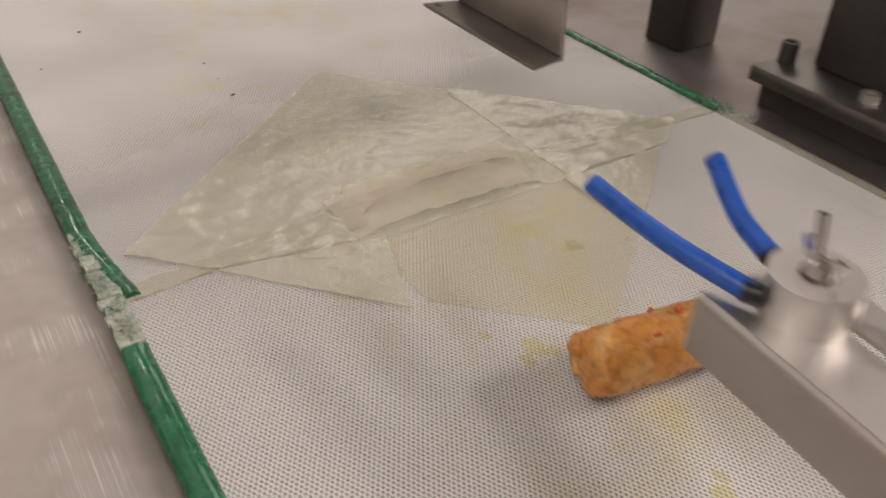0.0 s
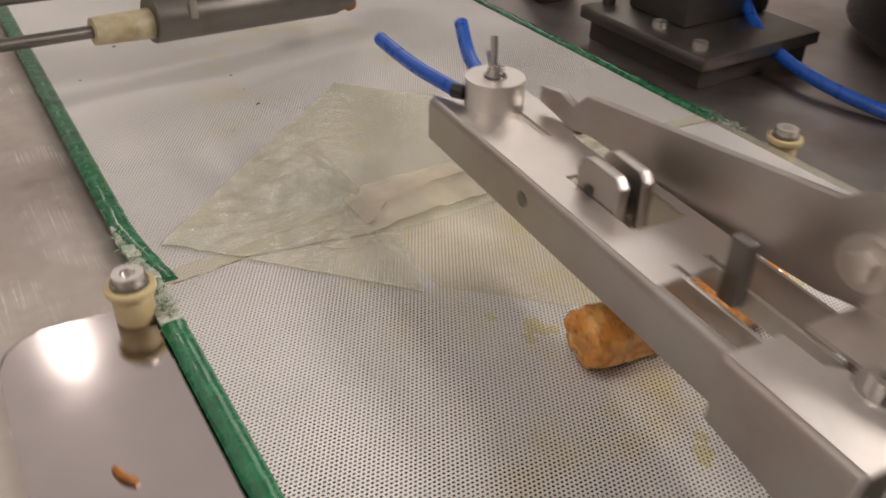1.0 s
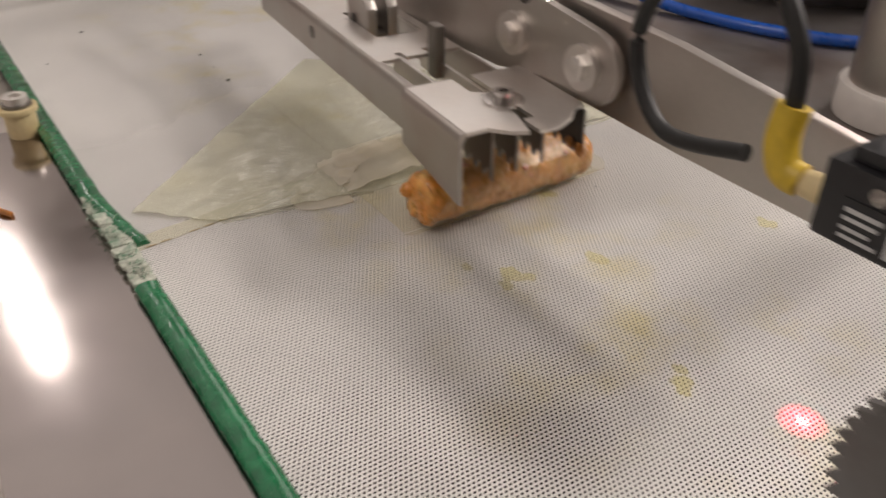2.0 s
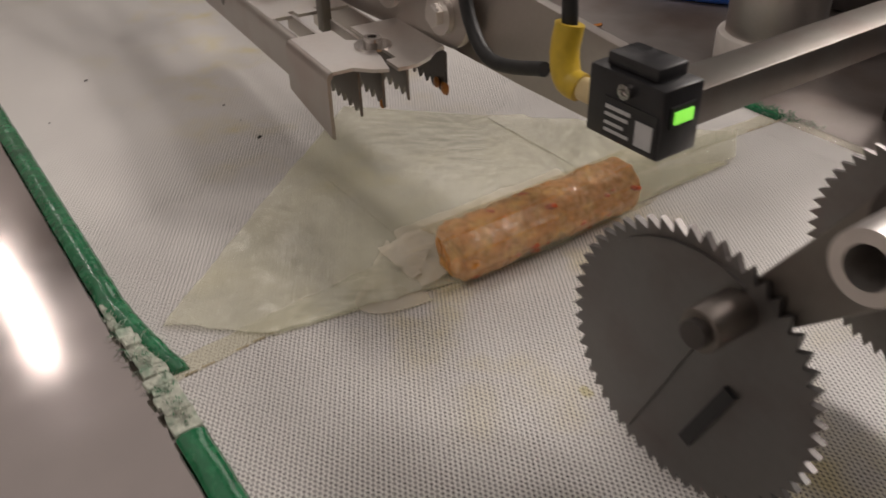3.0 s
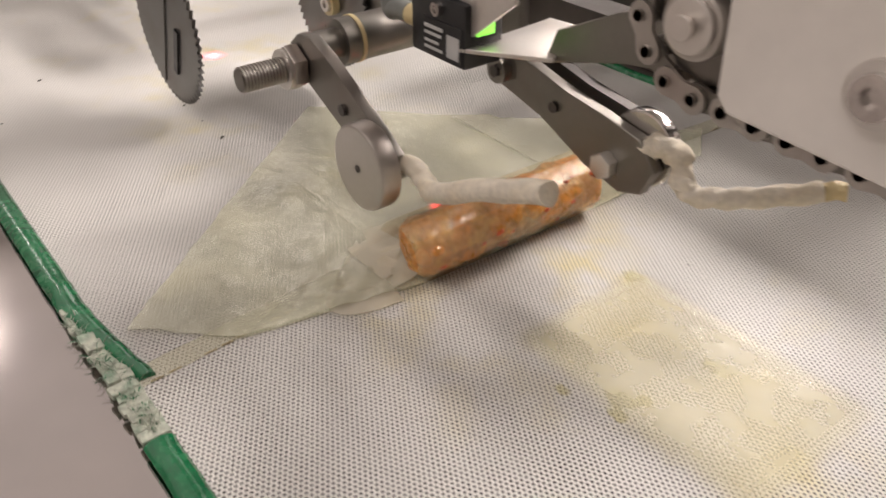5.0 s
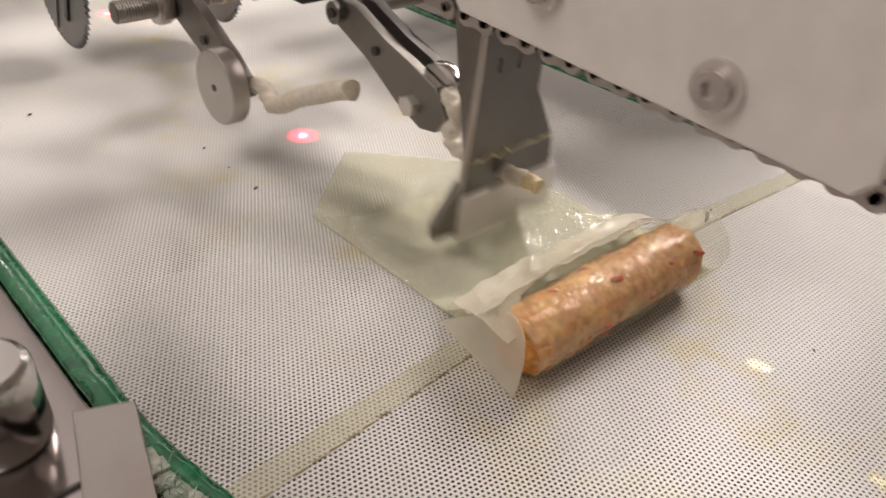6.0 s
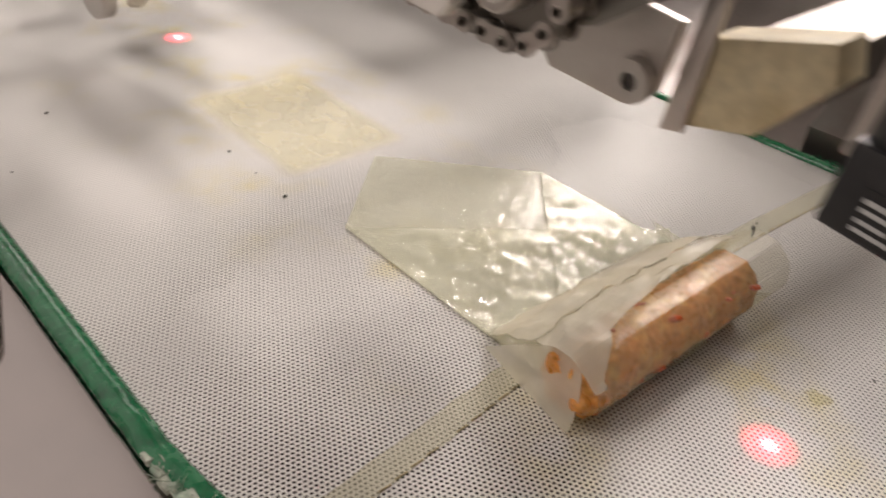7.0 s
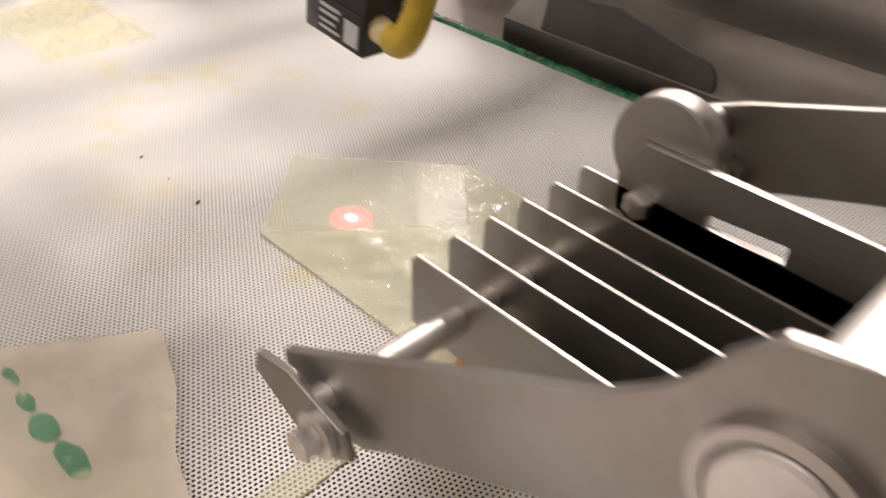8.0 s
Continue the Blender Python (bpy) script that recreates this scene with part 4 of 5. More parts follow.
# ---------------------------------------------------------------- light sensors
def sensor(name_at, conn, led, label, hang):
    """A black optical sensor: housing, printed plate, lens ring, screw, lamp window and its cable."""
    x, y, z = name_at
    ob = thing("optical_sensor", label, "optical sensor", "optical sensors", at=(x, y, z))
    part("housing", box(B(), 0.0, 0.0215, -0.0385, 0.0, 0.0, 0.0285, 0.0014), BLACK_PLASTIC, ob)
    if conn > 0:
        part("top_block", box(B(), 0.003, 0.019, -0.032, -0.006, 0.0285, 0.034, 0.001), BLACK_PLASTIC, ob)
    else:
        for yy, h in ((-0.0085, 0.041), (-0.0300, 0.036)):
            part("stud", cyl(B(), (0.0095, yy, 0.0280), (0.0095, yy, h), 0.0082, 0.0074, seg=32, bevel=0.0016), BLACK_PLASTIC, ob, "black rounded adjusting stud")
        clip = [(-0.046, 0.010), (-0.046, 0.028), (-0.042, 0.038), (-0.030, 0.047), (-0.008, 0.054)] + arc(0.001, 0.047, 0.007, 90, 0, 5) + [(0.008, 0.012)]
        part("clip_plate", plate(B(), "x", 0.0218, 0.0242, clip, 0.0004), STEEL, ob, "grey steel clip plate")
        part("clip_edge", box(B(), 0.0160, 0.0217, -0.046, -0.0435, 0.030, 0.044, 0.0006), BRIGHT, ob)
    plate_bm = box(B(), -0.0005, 0.0, -0.037, -0.010, 0.002, 0.018)
    part("print_plate", plate_bm, BLACK_PLASTIC, ob)
    for y0, y1, z0, z1 in ((-0.024, -0.011, 0.0135, 0.0150), (-0.023, -0.011, 0.0105, 0.0118), (-0.021, -0.011, 0.0070, 0.0082), (-0.024, -0.011, 0.0040, 0.0052), (-0.0355, -0.027, 0.0035, 0.0135)):
        part("printed_bar", box(B(), -0.0009, -0.0005, y0, y1, z0, z1), LABEL, ob, "grey printed bar")
    socket_bolt(ob, (-0.0002, -0.0215, 0.0235), (-1, 0, 0), 0.0030, 0.0030, mat=CHROME)
    part("lens_ring", ring(B(), (0.0105, -0.020, -0.0012), (0.0105, -0.020, 0.0004), 0.003, 0.005), DARK, ob)
    if led:
        part("lamp_window", box(B(), 0.004, 0.017, -0.0393, -0.0386, 0.013, 0.0215), BLACK_PLASTIC, ob)
        part("status_lamp", box(B(), 0.0055, 0.0155, -0.0400, -0.0394, 0.0145, 0.0195, 0.0002), LED_GREEN, ob, "lit green status lamp")
    y0 = 0.0 if conn > 0 else -0.0385
    s = conn
    part("ferrule", cyl(B(), (0.008, y0 - 0.0005 * s, 0.012), (0.006, y0 + 0.010 * s, 0.0125), 0.0058, 0.0048, bevel=0.0008), NYLON, ob, "whitish ribbed ferrule")
    rise = 0.055 if z > 0.09 and conn > 0 else 0.0
    if rise:
        part("sleeve", tube(B(), [(0.006, 0.008, 0.0125), (0.009, 0.022, 0.0110), (0.011, 0.031, 0.0085), (0.011, 0.0345, 0.0200), (0.011, 0.0350, 0.0380)], 0.0050, 14), SLEEVE, ob, "grey rubber sleeve")
        part("plug_boot", cyl(B(), (0.011, 0.0350, 0.0370), (0.011, 0.0385, 0.0475), 0.0042, bevel=0.0006), RUBBER, ob)
        part("connector", tube(B(), [(0.011, 0.0380, 0.0460), (0.011, 0.0420, 0.0520), (0.011, 0.0465, 0.0600), (0.011, 0.0480, 0.0800)], 0.0068, 10), YELLOW, ob, "yellow angled plug")
    else:
        part("connector", tube(B(), [(0.006, y0 + 0.010 * s, 0.0125), (0.005, y0 + 0.017 * s, 0.0145), (0.006, y0 + 0.021 * s, 0.024), (0.008, y0 + 0.021 * s, 0.036)], 0.0062, 14), YELLOW, ob, "yellow angled plug")
    cable_end = hang
    if conn < 0:
        part("plug_boot", cyl(B(), (0.006, y0 + 0.0205 * s, 0.028), (0.007, y0 + 0.021 * s, 0.044), 0.0052, 0.0042, bevel=0.0006), RUBBER, ob)
        part("holder", box(B(), 0.0243, 0.0283, -0.028, -0.012, 0.030, 0.20, 0.0006), DARK, ob)
        part("holder_beam", box(B(), 0.008, 0.47, -0.026, -0.010, 0.196, 0.212, 0.001), DARK, ob)
        part("holder_post", box(B(), 0.44, 0.47, -0.030, -0.006, -0.120, 0.197, 0.001), DARK, ob)
    part("cable", tube(B(), [(0.011, 0.048, 0.079) if rise else (0.008, y0 + 0.021 * s, 0.035)] + [Vector(h) - Vector(name_at) for h in cable_end], 0.0034, 12), RUBBER, ob, "black sensor cable")
    if conn < 0:
        ob.rotation_euler, ob.location = (radians(6.7), 0, 0), (x, y, z + 0.0045)
    return ob


# ---------------------------------------------------------------- saw discs
def saw_disc(r, teeth, thick):
    bm = B()
    pts = []
    for k in range(teeth):
        a = 6.28318 * k / teeth
        b = a + 6.28318 / teeth * 0.78
        pts += [(r * math.cos(a), r * math.sin(a)), ((r - 0.0042) * math.cos(b), (r - 0.0042) * math.sin(b))]
    n = len(pts)
    low = [bm.verts.new((-thick / 2, y, z)) for y, z in pts]
    top = [bm.verts.new((thick / 2, y, z)) for y, z in pts]
    ca, cb = bm.verts.new((-thick / 2, 0, 0)), bm.verts.new((thick / 2, 0, 0))
    for k in range(n):
        j = (k + 1) % n
        bm.faces.new((low[k], low[j], ca))
        bm.faces.new((top[j], top[k], cb))
        bm.faces.new((low[k], top[k], top[j], low[j]))
    return bm


def saw_unit():
    ob = thing("saw_disc_unit", "pair of grey toothed discs hung on levers from a chromed shaft", "disc unit")
    cy, cz, r = -0.7305, 0.0585, 0.0485
    for k, x in enumerate((0.1185, 0.2255)):
        bm = saw_disc(r * (0.95 if k else 1.0), 56, 0.0022)
        bmesh.ops.translate(bm, verts=bm.verts, vec=(x, cy - 0.016 * k, cz + 0.002 * k))
        d = part("toothed_disc", bm, SAW, ob, "grey saw-toothed steel disc")
        if k == 0:
            part("disc_slot", box(B(), x - 0.0026, x - 0.0011, -0.016, 0.016, -0.0024, 0.0024, 0.0, Matrix.Translation((0, -0.7435, 0.0465)) @ pose(0, 0, 0, -68, 0, 0)), BLACK_PLASTIC, ob)
            cap = plate(B(), "x", x - 0.0022, x - 0.0011, [(cy + (r - 0.006) * math.cos(radians(a)), cz + (r - 0.006) * math.sin(radians(a))) for a in range(-68, 113, 12)])
            part("half_cover", cap, SAW, ob)
    # front disc: boss, lever and clamp on the shaft
    part("boss", cyl(B(), (0.101, -0.7455, 0.0895), (0.121, -0.7455, 0.0895), 0.0068, bevel=0.0008), DULL, ob)
    part("boss_screw", cyl(B(), (0.0985, -0.7455, 0.0895), (0.1012, -0.7455, 0.0895), 0.0042), DARK, ob)
    lever = plate(B(), "x", 0.1205, 0.1275, [(-0.7365, 0.084), (-0.748, 0.079), (-0.797, 0.125), (-0.800, 0.137), (-0.7915, 0.151), (-0.777, 0.147), (-0.770, 0.135)], 0.001)
    part("lever", lever, DULL, ob)
    shaft = cyl(B(), (0.128, -0.787, 0.138), (0.62, -0.787, 0.138), 0.0080, bevel=0.0008)
    part("shaft", shaft, CHROME, ob, "shiny chromed cross shaft")
    part("collar", ring(B(), (0.126, -0.787, 0.138), (0.166, -0.787, 0.138), 0.0078, 0.0112, 40), CHROME, ob)
    part("shaft_end", ring(B(), (0.091, -0.787, 0.138), (0.1205, -0.787, 0.138), 0.0052, 0.0084, 36), BRIGHT, ob, "bored shaft end")
    part("clamp_ring", ring(B(), (0.112, -0.787, 0.138), (0.126, -0.787, 0.138), 0.0080, 0.0126, 40), DARK, ob)
    part("sleeve", ring(B(), (0.198, -0.787, 0.138), (0.300, -0.787, 0.138), 0.0078, 0.0130, 36), DARK, ob)
    part("spindle", cyl(B(), (0.122, -0.7585, 0.0995), (0.2245, -0.7585, 0.0995), 0.0042), DULL, ob)
    # rear disc: hub, screws and long bar
    part("hub", ring(B(), (0.2195, -0.7525, 0.059), (0.2245, -0.7525, 0.059), 0.0035, 0.0078, 30), NYLON, ob, "brass-coloured hub ring")
    socket_bolt(ob, (0.2215, -0.7525, 0.059), (-1, 0, 0), 0.0050, 0.0042)
    for y, z in ((-0.743, 0.039), (-0.719, 0.064)):
        part("screw", cyl(B(), (0.2235, y, z), (0.2245, y, z), 0.0026), DARK, ob)
    bar = [(-0.760, 0.064), (-0.775, 0.078), (-0.868, 0.0985), (-0.930, 0.107), (-0.930, 0.080), (-0.872, 0.0745), (-0.800, 0.047), (-0.772, 0.044)]
    part("long_bar", plate(B(), "x", 0.2285, 0.2345, bar, 0.0008), DULL, ob)
    part("pivot", cyl(B(), (0.226, -0.802, 0.050), (0.238, -0.802, 0.050), 0.0062), DARK, ob)
    # the shaft is held by a post on the side plate
    part("post", box(B(), 0.46, 0.52, -0.82, -0.755, -0.016, 0.165, 0.003), DARK, ob)
    return ob


# ---------------------------------------------------------------- pressing wheels with ropes
def press_wheels():
    ob = thing("press_wheel_unit", "pair of steel pressing wheels on levers with cotton rope tails", "pressing wheels")
    # front: threaded spindle, nut, lever, wheel
    rod = B()
    cyl(rod, (0.0965, -0.8785, 0.0765), (0.130, -0.8785, 0.0765), 0.0056)
    spindle = part("threaded_rod", rod, DULL, ob, "threaded spindle end")
    for k in range(13):
        part("thread_ridge", ring(B(), (0.0975 + 0.0017 * k, -0.8785, 0.0765), (0.0984 + 0.0017 * k, -0.8785, 0.0765), 0.005, 0.0064, 20), STEEL, spindle)
    part("nut", hexhead(B(), (0.1215, -0.8785, 0.0765), (0.129, -0.8785, 0.0765), 0.0115), STEEL, ob)
    part("washer", ring(B(), (0.1195, -0.8785, 0.0765), (0.1215, -0.8785, 0.0765), 0.006, 0.0100), BRIGHT, ob)
    lev = [(-0.8705, 0.086), (-0.8785, 0.0925), (-0.8905, 0.0945), (-0.9050, 0.088), (-0.9460, 0.066), (-0.9590, 0.058), (-0.9600, 0.047), (-0.9480, 0.043), (-0.9240, 0.052), (-0.8850, 0.070), (-0.8720, 0.077)]
    part("lever", plate(B(), "x", 0.1295, 0.1355, lev, 0.0008), DULL, ob)
    part("lever_pin", cyl(B(), (0.128, -0.918, 0.0665), (0.137, -0.918, 0.0665), 0.0028), DARK, ob)
    w = B()
    cyl(w, (0.1185, -0.9455, 0.0505), (0.1288, -0.9455, 0.0505), 0.0205, seg=48, bevel=0.0012)
    part("wheel", w, STEEL, ob, "bright turned steel wheel")
    part("wheel_hole", cyl(B(), (0.1180, -0.9455, 0.0505), (0.1188, -0.9455, 0.0505), 0.0018, seg=12), DARK, ob)
    part("cross_shaft", cyl(B(), (0.1355, -0.885, 0.086), (0.165, -0.885, 0.086), 0.0075), DULL, ob)
    part("cross_sleeve", ring(B(), (0.148, -0.885, 0.086), (0.275, -0.885, 0.086), 0.0074, 0.0115, 36), DULL, ob)
    part("brass_ring", ring(B(), (0.156, -0.885, 0.086), (0.158, -0.885, 0.086), 0.0115, 0.0121, 36), NYLON, ob)
    knot = tube(B(), [(0.136, -0.958, 0.053), (0.137, -0.966, 0.052), (0.136, -0.973, 0.050), (0.132, -0.985, 0.051), (0.130, -1.010, 0.064), (0.1285, -1.035, 0.076), (0.1275, -1.057, 0.085)], 0.0047, 14, 0.55, 0.08, 9)
    part("rope", knot, ROPE, ob, "cream cotton rope tail", 60)
    part("pivot_rod", cyl(B(), (0.2245, -0.946, 0.078), (0.285, -0.946, 0.078), 0.0052), DULL, ob)
    part("bearer", box(B(), 0.265, 0.285, -0.955, -0.875, 0.074, 0.094), DARK, ob)
    part("stay", box(B(), 0.268, 0.50, -0.890, -0.880, 0.078, 0.090), DARK, ob)
    part("stay_post", box(B(), 0.485, 0.51, -0.90, -0.870, -0.016, 0.095, 0.001), DARK, ob)
    return ob


def rear_wheel():
    """The rear pressing wheel swings about its pivot; its own space has the pivot as origin."""
    ob = thing("press_wheel_lever", "dark steel lever with shiny pressing wheel and rope tail", "pressing wheel")
    lev2 = [(0.010, 0.0), (0.002, 0.008), (-0.016, 0.010), (-0.044, 0.002), (-0.064, 0.0), (-0.088, -0.004), (-0.098, -0.016), (-0.092, -0.029), (-0.080, -0.033), (-0.058, -0.028), (-0.029, -0.014), (0.001, -0.008)]
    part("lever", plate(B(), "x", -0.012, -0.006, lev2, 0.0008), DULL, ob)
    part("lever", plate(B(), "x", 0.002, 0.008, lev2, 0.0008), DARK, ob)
    part("pivot", cyl(B(), (-0.016, 0, 0), (0.010, 0, 0), 0.0065), DULL, ob)
    part("pivot_screw", cyl(B(), (-0.0175, 0, 0), (-0.016, 0, 0), 0.0032, seg=6), DARK, ob)
    part("lever_pin", cyl(B(), (-0.0135, -0.037, -0.007), (-0.011, -0.037, -0.007), 0.0026), DARK, ob)
    part("wheel", cyl(B(), (-0.0055, -0.084, -0.012), (0.0015, -0.084, -0.012), 0.0175, seg=44, bevel=0.001), CHROME, ob, "shiny narrow steel wheel")
    part("axle_nut", hexhead(B(), (-0.018, -0.0725, -0.0215), (-0.0118, -0.0725, -0.0215), 0.0062), BRIGHT, ob)
    rope = part("rope_tail", tube(B(), [(0.0, 0.0, 0.004), (0.001, -0.006, 0.006), (0.003, -0.012, 0.000), (0.001, -0.019, -0.009), (0.007, -0.030, -0.009), (0.017, -0.044, -0.0055), (0.029, -0.061, 0.0005)], 0.0044, 15, 0.75, 0.13, 12), ROPE, ob, "cream cotton rope tail", 60)
    knot = B()
    for cx, cy, cz, r in ((0.001, -0.002, 0.006, 0.0062), (0.003, -0.009, 0.004, 0.0066), (-0.001, 0.003, 0.004, 0.0050), (0.001, -0.015, -0.006, 0.0056)):
        geo = bmesh.ops.create_icosphere(knot, subdivisions=3, radius=r, matrix=Matrix.Translation((cx, cy, cz)) @ Matrix.Diagonal((0.9, 1.1, 0.85, 1)))
        for v in geo["verts"]:
            v.co += (v.co - Vector((cx, cy, cz))).normalized() * 0.0012 * noise.noise(v.co * 380)
    part("knot", knot, ROPE, rope, "thick cotton knot")
    part("rope_end", tube(B(), [(0.029, -0.061, 0.0005), (0.0315, -0.0645, 0.0015), (0.0335, -0.0675, 0.0020)], 0.0038, 12, 0.4, 0.1), NYLON, rope, "singed tan rope end")
    return ob, rope


# ---------------------------------------------------------------- chain drive with folding paddle
CH_Y0, CH_Z0, CH_Y1, CH_Z1, CH_R = -1.0955, 0.1525, -1.291, 0.145, 0.0245


def chain_point(s):
    """A place on the chain's loop: s runs from 0 to 1, over the bottom run first, towards -y."""
    length = math.hypot(CH_Y1 - CH_Y0, CH_Z1 - CH_Z0)
    total = 2 * length + 2 * math.pi * CH_R
    d = (s % 1.0) * total
    ux, uz = (CH_Y1 - CH_Y0) / length, (CH_Z1 - CH_Z0) / length
    nx, nz = uz, -ux
    if nz > 0:
        nx, nz = -nx, -nz
    a0 = math.atan2(nz, nx)
    if d < length:
        return CH_Y0 + ux * d + nx * CH_R, CH_Z0 + uz * d + nz * CH_R, a0
    d -= length
    if d < math.pi * CH_R:
        a = a0 - d / CH_R
        return CH_Y1 + math.cos(a) * CH_R, CH_Z1 + math.sin(a) * CH_R, a
    d -= math.pi * CH_R
    if d < length:
        a = a0 - math.pi
        return CH_Y1 - ux * d - nx * CH_R, CH_Z1 - uz * d - nz * CH_R, a
    d -= length
    a = a0 - math.pi - d / CH_R
    return CH_Y0 + math.cos(a) * CH_R, CH_Z0 + math.sin(a) * CH_R, a


def chain_drive():
    ob = thing("chain_drive", "chain drive with white plastic guide block and steel sprockets", "chain drive")
    face = [(-1.1090, 0.1370), (-1.1065, 0.20), (-1.266, 0.186), (-1.2715, 0.180), (-1.2715, 0.130), (-1.2655, 0.1235), (-1.1130, 0.1325)]
    part("guide_block", plate(B(), "x", 0.136, 0.1448, face, 0.0012), WHITE_PLASTIC, ob, "white plastic guide block")
    for y, z in ((-1.1525, 0.152), (-1.222, 0.1395)):
        part("bush", ring(B(), (0.1335, y, z), (0.137, y, z), 0.0045, 0.0085, 32), BRIGHT, ob)
        socket_bolt(ob, (0.1345, y, z), (-1, 0, 0), 0.0058, 0.0035, mat=CHROME)
    for y, z in ((CH_Y0, CH_Z0), (CH_Y1, CH_Z1)):
        rim = []
        for k in range(15):
            rim += [(y + r * math.cos(6.28318 * (k + f) / 15), z + r * math.sin(6.28318 * (k + f) / 15)) for f, r in ((0.0, CH_R - 0.004), (0.36, CH_R - 0.003), (0.46, CH_R + 0.0008), (0.54, CH_R + 0.0008), (0.64, CH_R - 0.003))]
        wheel = plate(B(), "x", 0.1515, 0.1565, rim)
        part("sprocket", wheel, DULL, ob, "dark toothed sprocket")
        part("hub", cyl(B(), (0.1385, y, z), (0.1508, y, z), 0.0125 if y == CH_Y1 else 0.0105, seg=44, bevel=0.0012), STEEL, ob, "turned hub")
        part("hub_washer", cyl(B(), (0.1368, y, z), (0.1385, y, z), 0.0082, seg=40, bevel=0.0005), BRIGHT, ob)
        part("axle", cyl(B(), (0.1572, y, z), (0.34, y, z), 0.0066, bevel=0.0008), BRIGHT, ob)
        part("axle_bolt", cyl(B(), (0.1335, y, z), (0.1368, y, z), 0.0040, 0.0030, seg=28, bevel=0.0006), BRIGHT, ob)
    links = 50
    for k in range(links):
        s = (k + 0.5) / links
        y, z, a = chain_point(s)
        y2, z2, _ = chain_point((k + 1.0) / links)
        y1, z1, _ = chain_point(k / links)
        ang = math.degrees(math.atan2(z2 - z1, y2 - y1))
        m = Matrix.Translation((0.154, y, z)) @ pose(0, 0, 0, ang, 0, 0)
        pin = 0.5 * math.hypot(y2 - y1, z2 - z1)
        bm = B()
        for x in ((-0.0075, -0.0060), (0.0060, 0.0075)) if k % 2 else ((-0.0058, -0.0044), (0.0044, 0.0058)):
            plate(bm, "x", *x, arc(pin, 0, 0.0046, -90, 90, 6) + [(0, 0.0034)] + arc(-pin, 0, 0.0046, 90, 270, 6) + [(0, -0.0034)])
        for yy in (-pin, pin):
            cyl(bm, (-0.0088, yy, 0), (0.0088, yy, 0), 0.0019, seg=12)
            cyl(bm, (-0.0040, yy, 0), (0.0040, yy, 0), 0.0034, seg=12)
        bmesh.ops.transform(bm, matrix=m, verts=bm.verts)
        part("chain_link", bm, STEEL if k % 2 else DULL, ob)
    # rear bearing plate and tail piece with its roller
    part("bearing_plate", plate(B(), "x", 0.172, 0.180, [(-1.08, 0.140), (-1.08, 0.21), (-1.285, 0.20), (-1.290, 0.140), (-1.24, 0.138)], 0.001), DULL, ob)
    tail = [(-1.268, 0.114), (-1.282, 0.0985), (-1.320, 0.0965), (-1.3285, 0.0990), (-1.3345, 0.106), (-1.340, 0.135), (-1.300, 0.140), (-1.275, 0.132)]
    part("tail_plate", plate(B(), "x", 0.186, 0.192, tail, 0.001), STEEL, ob, "blasted steel tail plate")
    part("tail_roller", ring(B(), (0.180, -1.3265, 0.1090), (0.186, -1.3265, 0.1090), 0.0036, 0.0088, 36), STEEL, ob)
    part("tail_bolt", cyl(B(), (0.1815, -1.3265, 0.1090), (0.1865, -1.3265, 0.1090), 0.0037, seg=6), DARK, ob)
    part("crossbar", box(B(), 0.18, 0.66, -1.215, -1.185, 0.15, 0.18, 0.002), DULL, ob)
    part("post", box(B(), 0.64, 0.69, -1.225, -1.175, -0.016, 0.185, 0.003), DARK, ob)
    return ob


def paddle():
    """A folded bracket on the chain: drilled blade, tapered side cheek behind its bend, and a plastic lip."""
    ob = thing("folding_paddle", "grey steel folding paddle with a white plastic lip", "paddle")
    blade = cut_plate(B(), [0.0, 0.010, 0.0125, 0.022, 0.0245, 0.040], [-0.050, -0.036, -0.029, -0.022, -0.015, -0.006],
                      lambda x, z: not ((0.010 < x < 0.0125 or 0.022 < x < 0.0245) and (-0.036 < z < -0.029 or -0.022 < z < -0.015)), -0.0011, 0.0011)
    bmesh.ops.rotate(blade, verts=blade.verts, matrix=Matrix.Rotation(radians(90), 3, "X"))
    plate(blade, "y", -0.0011, 0.0011, [(0.0, -0.050), (0.040, -0.050), (0.058, -0.080), (0.062, -0.104), (-0.004, -0.104)])
    part("blade", blade, SAW, ob, "drilled grey blade")
    cheek = plate(B(), "x", -0.0018, 0.0004, [(-0.0012, 0.016), (0.0225, 0.016), (0.0225, 0.006), (0.002, -0.074), (-0.0012, -0.104)], 0.0004)
    part("cheek", cheek, DULL, ob, "tapered side cheek")
    # paler steel than blade and cheek paints the highlight along the fold
    part("bend", tube(B(), [(-0.0006, -0.0008, -0.002), (-0.0010, -0.0008, -0.05), (-0.0035, -0.0008, -0.104)], 0.0016, 10), STEEL, ob, "rounded bend, its highlight put in as paler steel")
    for y, z in ((0.005, 0.0095), (0.0175, 0.0095)):
        part("hole", ring(B(), (-0.0024, y, z), (-0.0016, y, z), 0.0014, 0.0028, 18), DARK, ob)
    part("foot", plate(B(), "y", -0.0022, 0.0022, [(-0.004, -0.088), (-0.0185, -0.108), (-0.0165, -0.117), (-0.002, -0.117)], 0.0005), DULL, ob)
    part("lip", plate(B(), "y", -0.0030, 0.0030, [(-0.003, -0.0975), (0.063, -0.0975), (0.064, -0.1215), (-0.003, -0.1215)], 0.0008), WHITE_PLASTIC, ob, "white plastic lip")
    smear = B()
    way = [(0.001 + 0.0037 * k, -0.0016, -0.079 + 0.0045 * noise.noise(Vector((k * 0.9, 4, 0)))) for k in range(16)]
    tube(smear, way, 0.0007, 6, n=2)
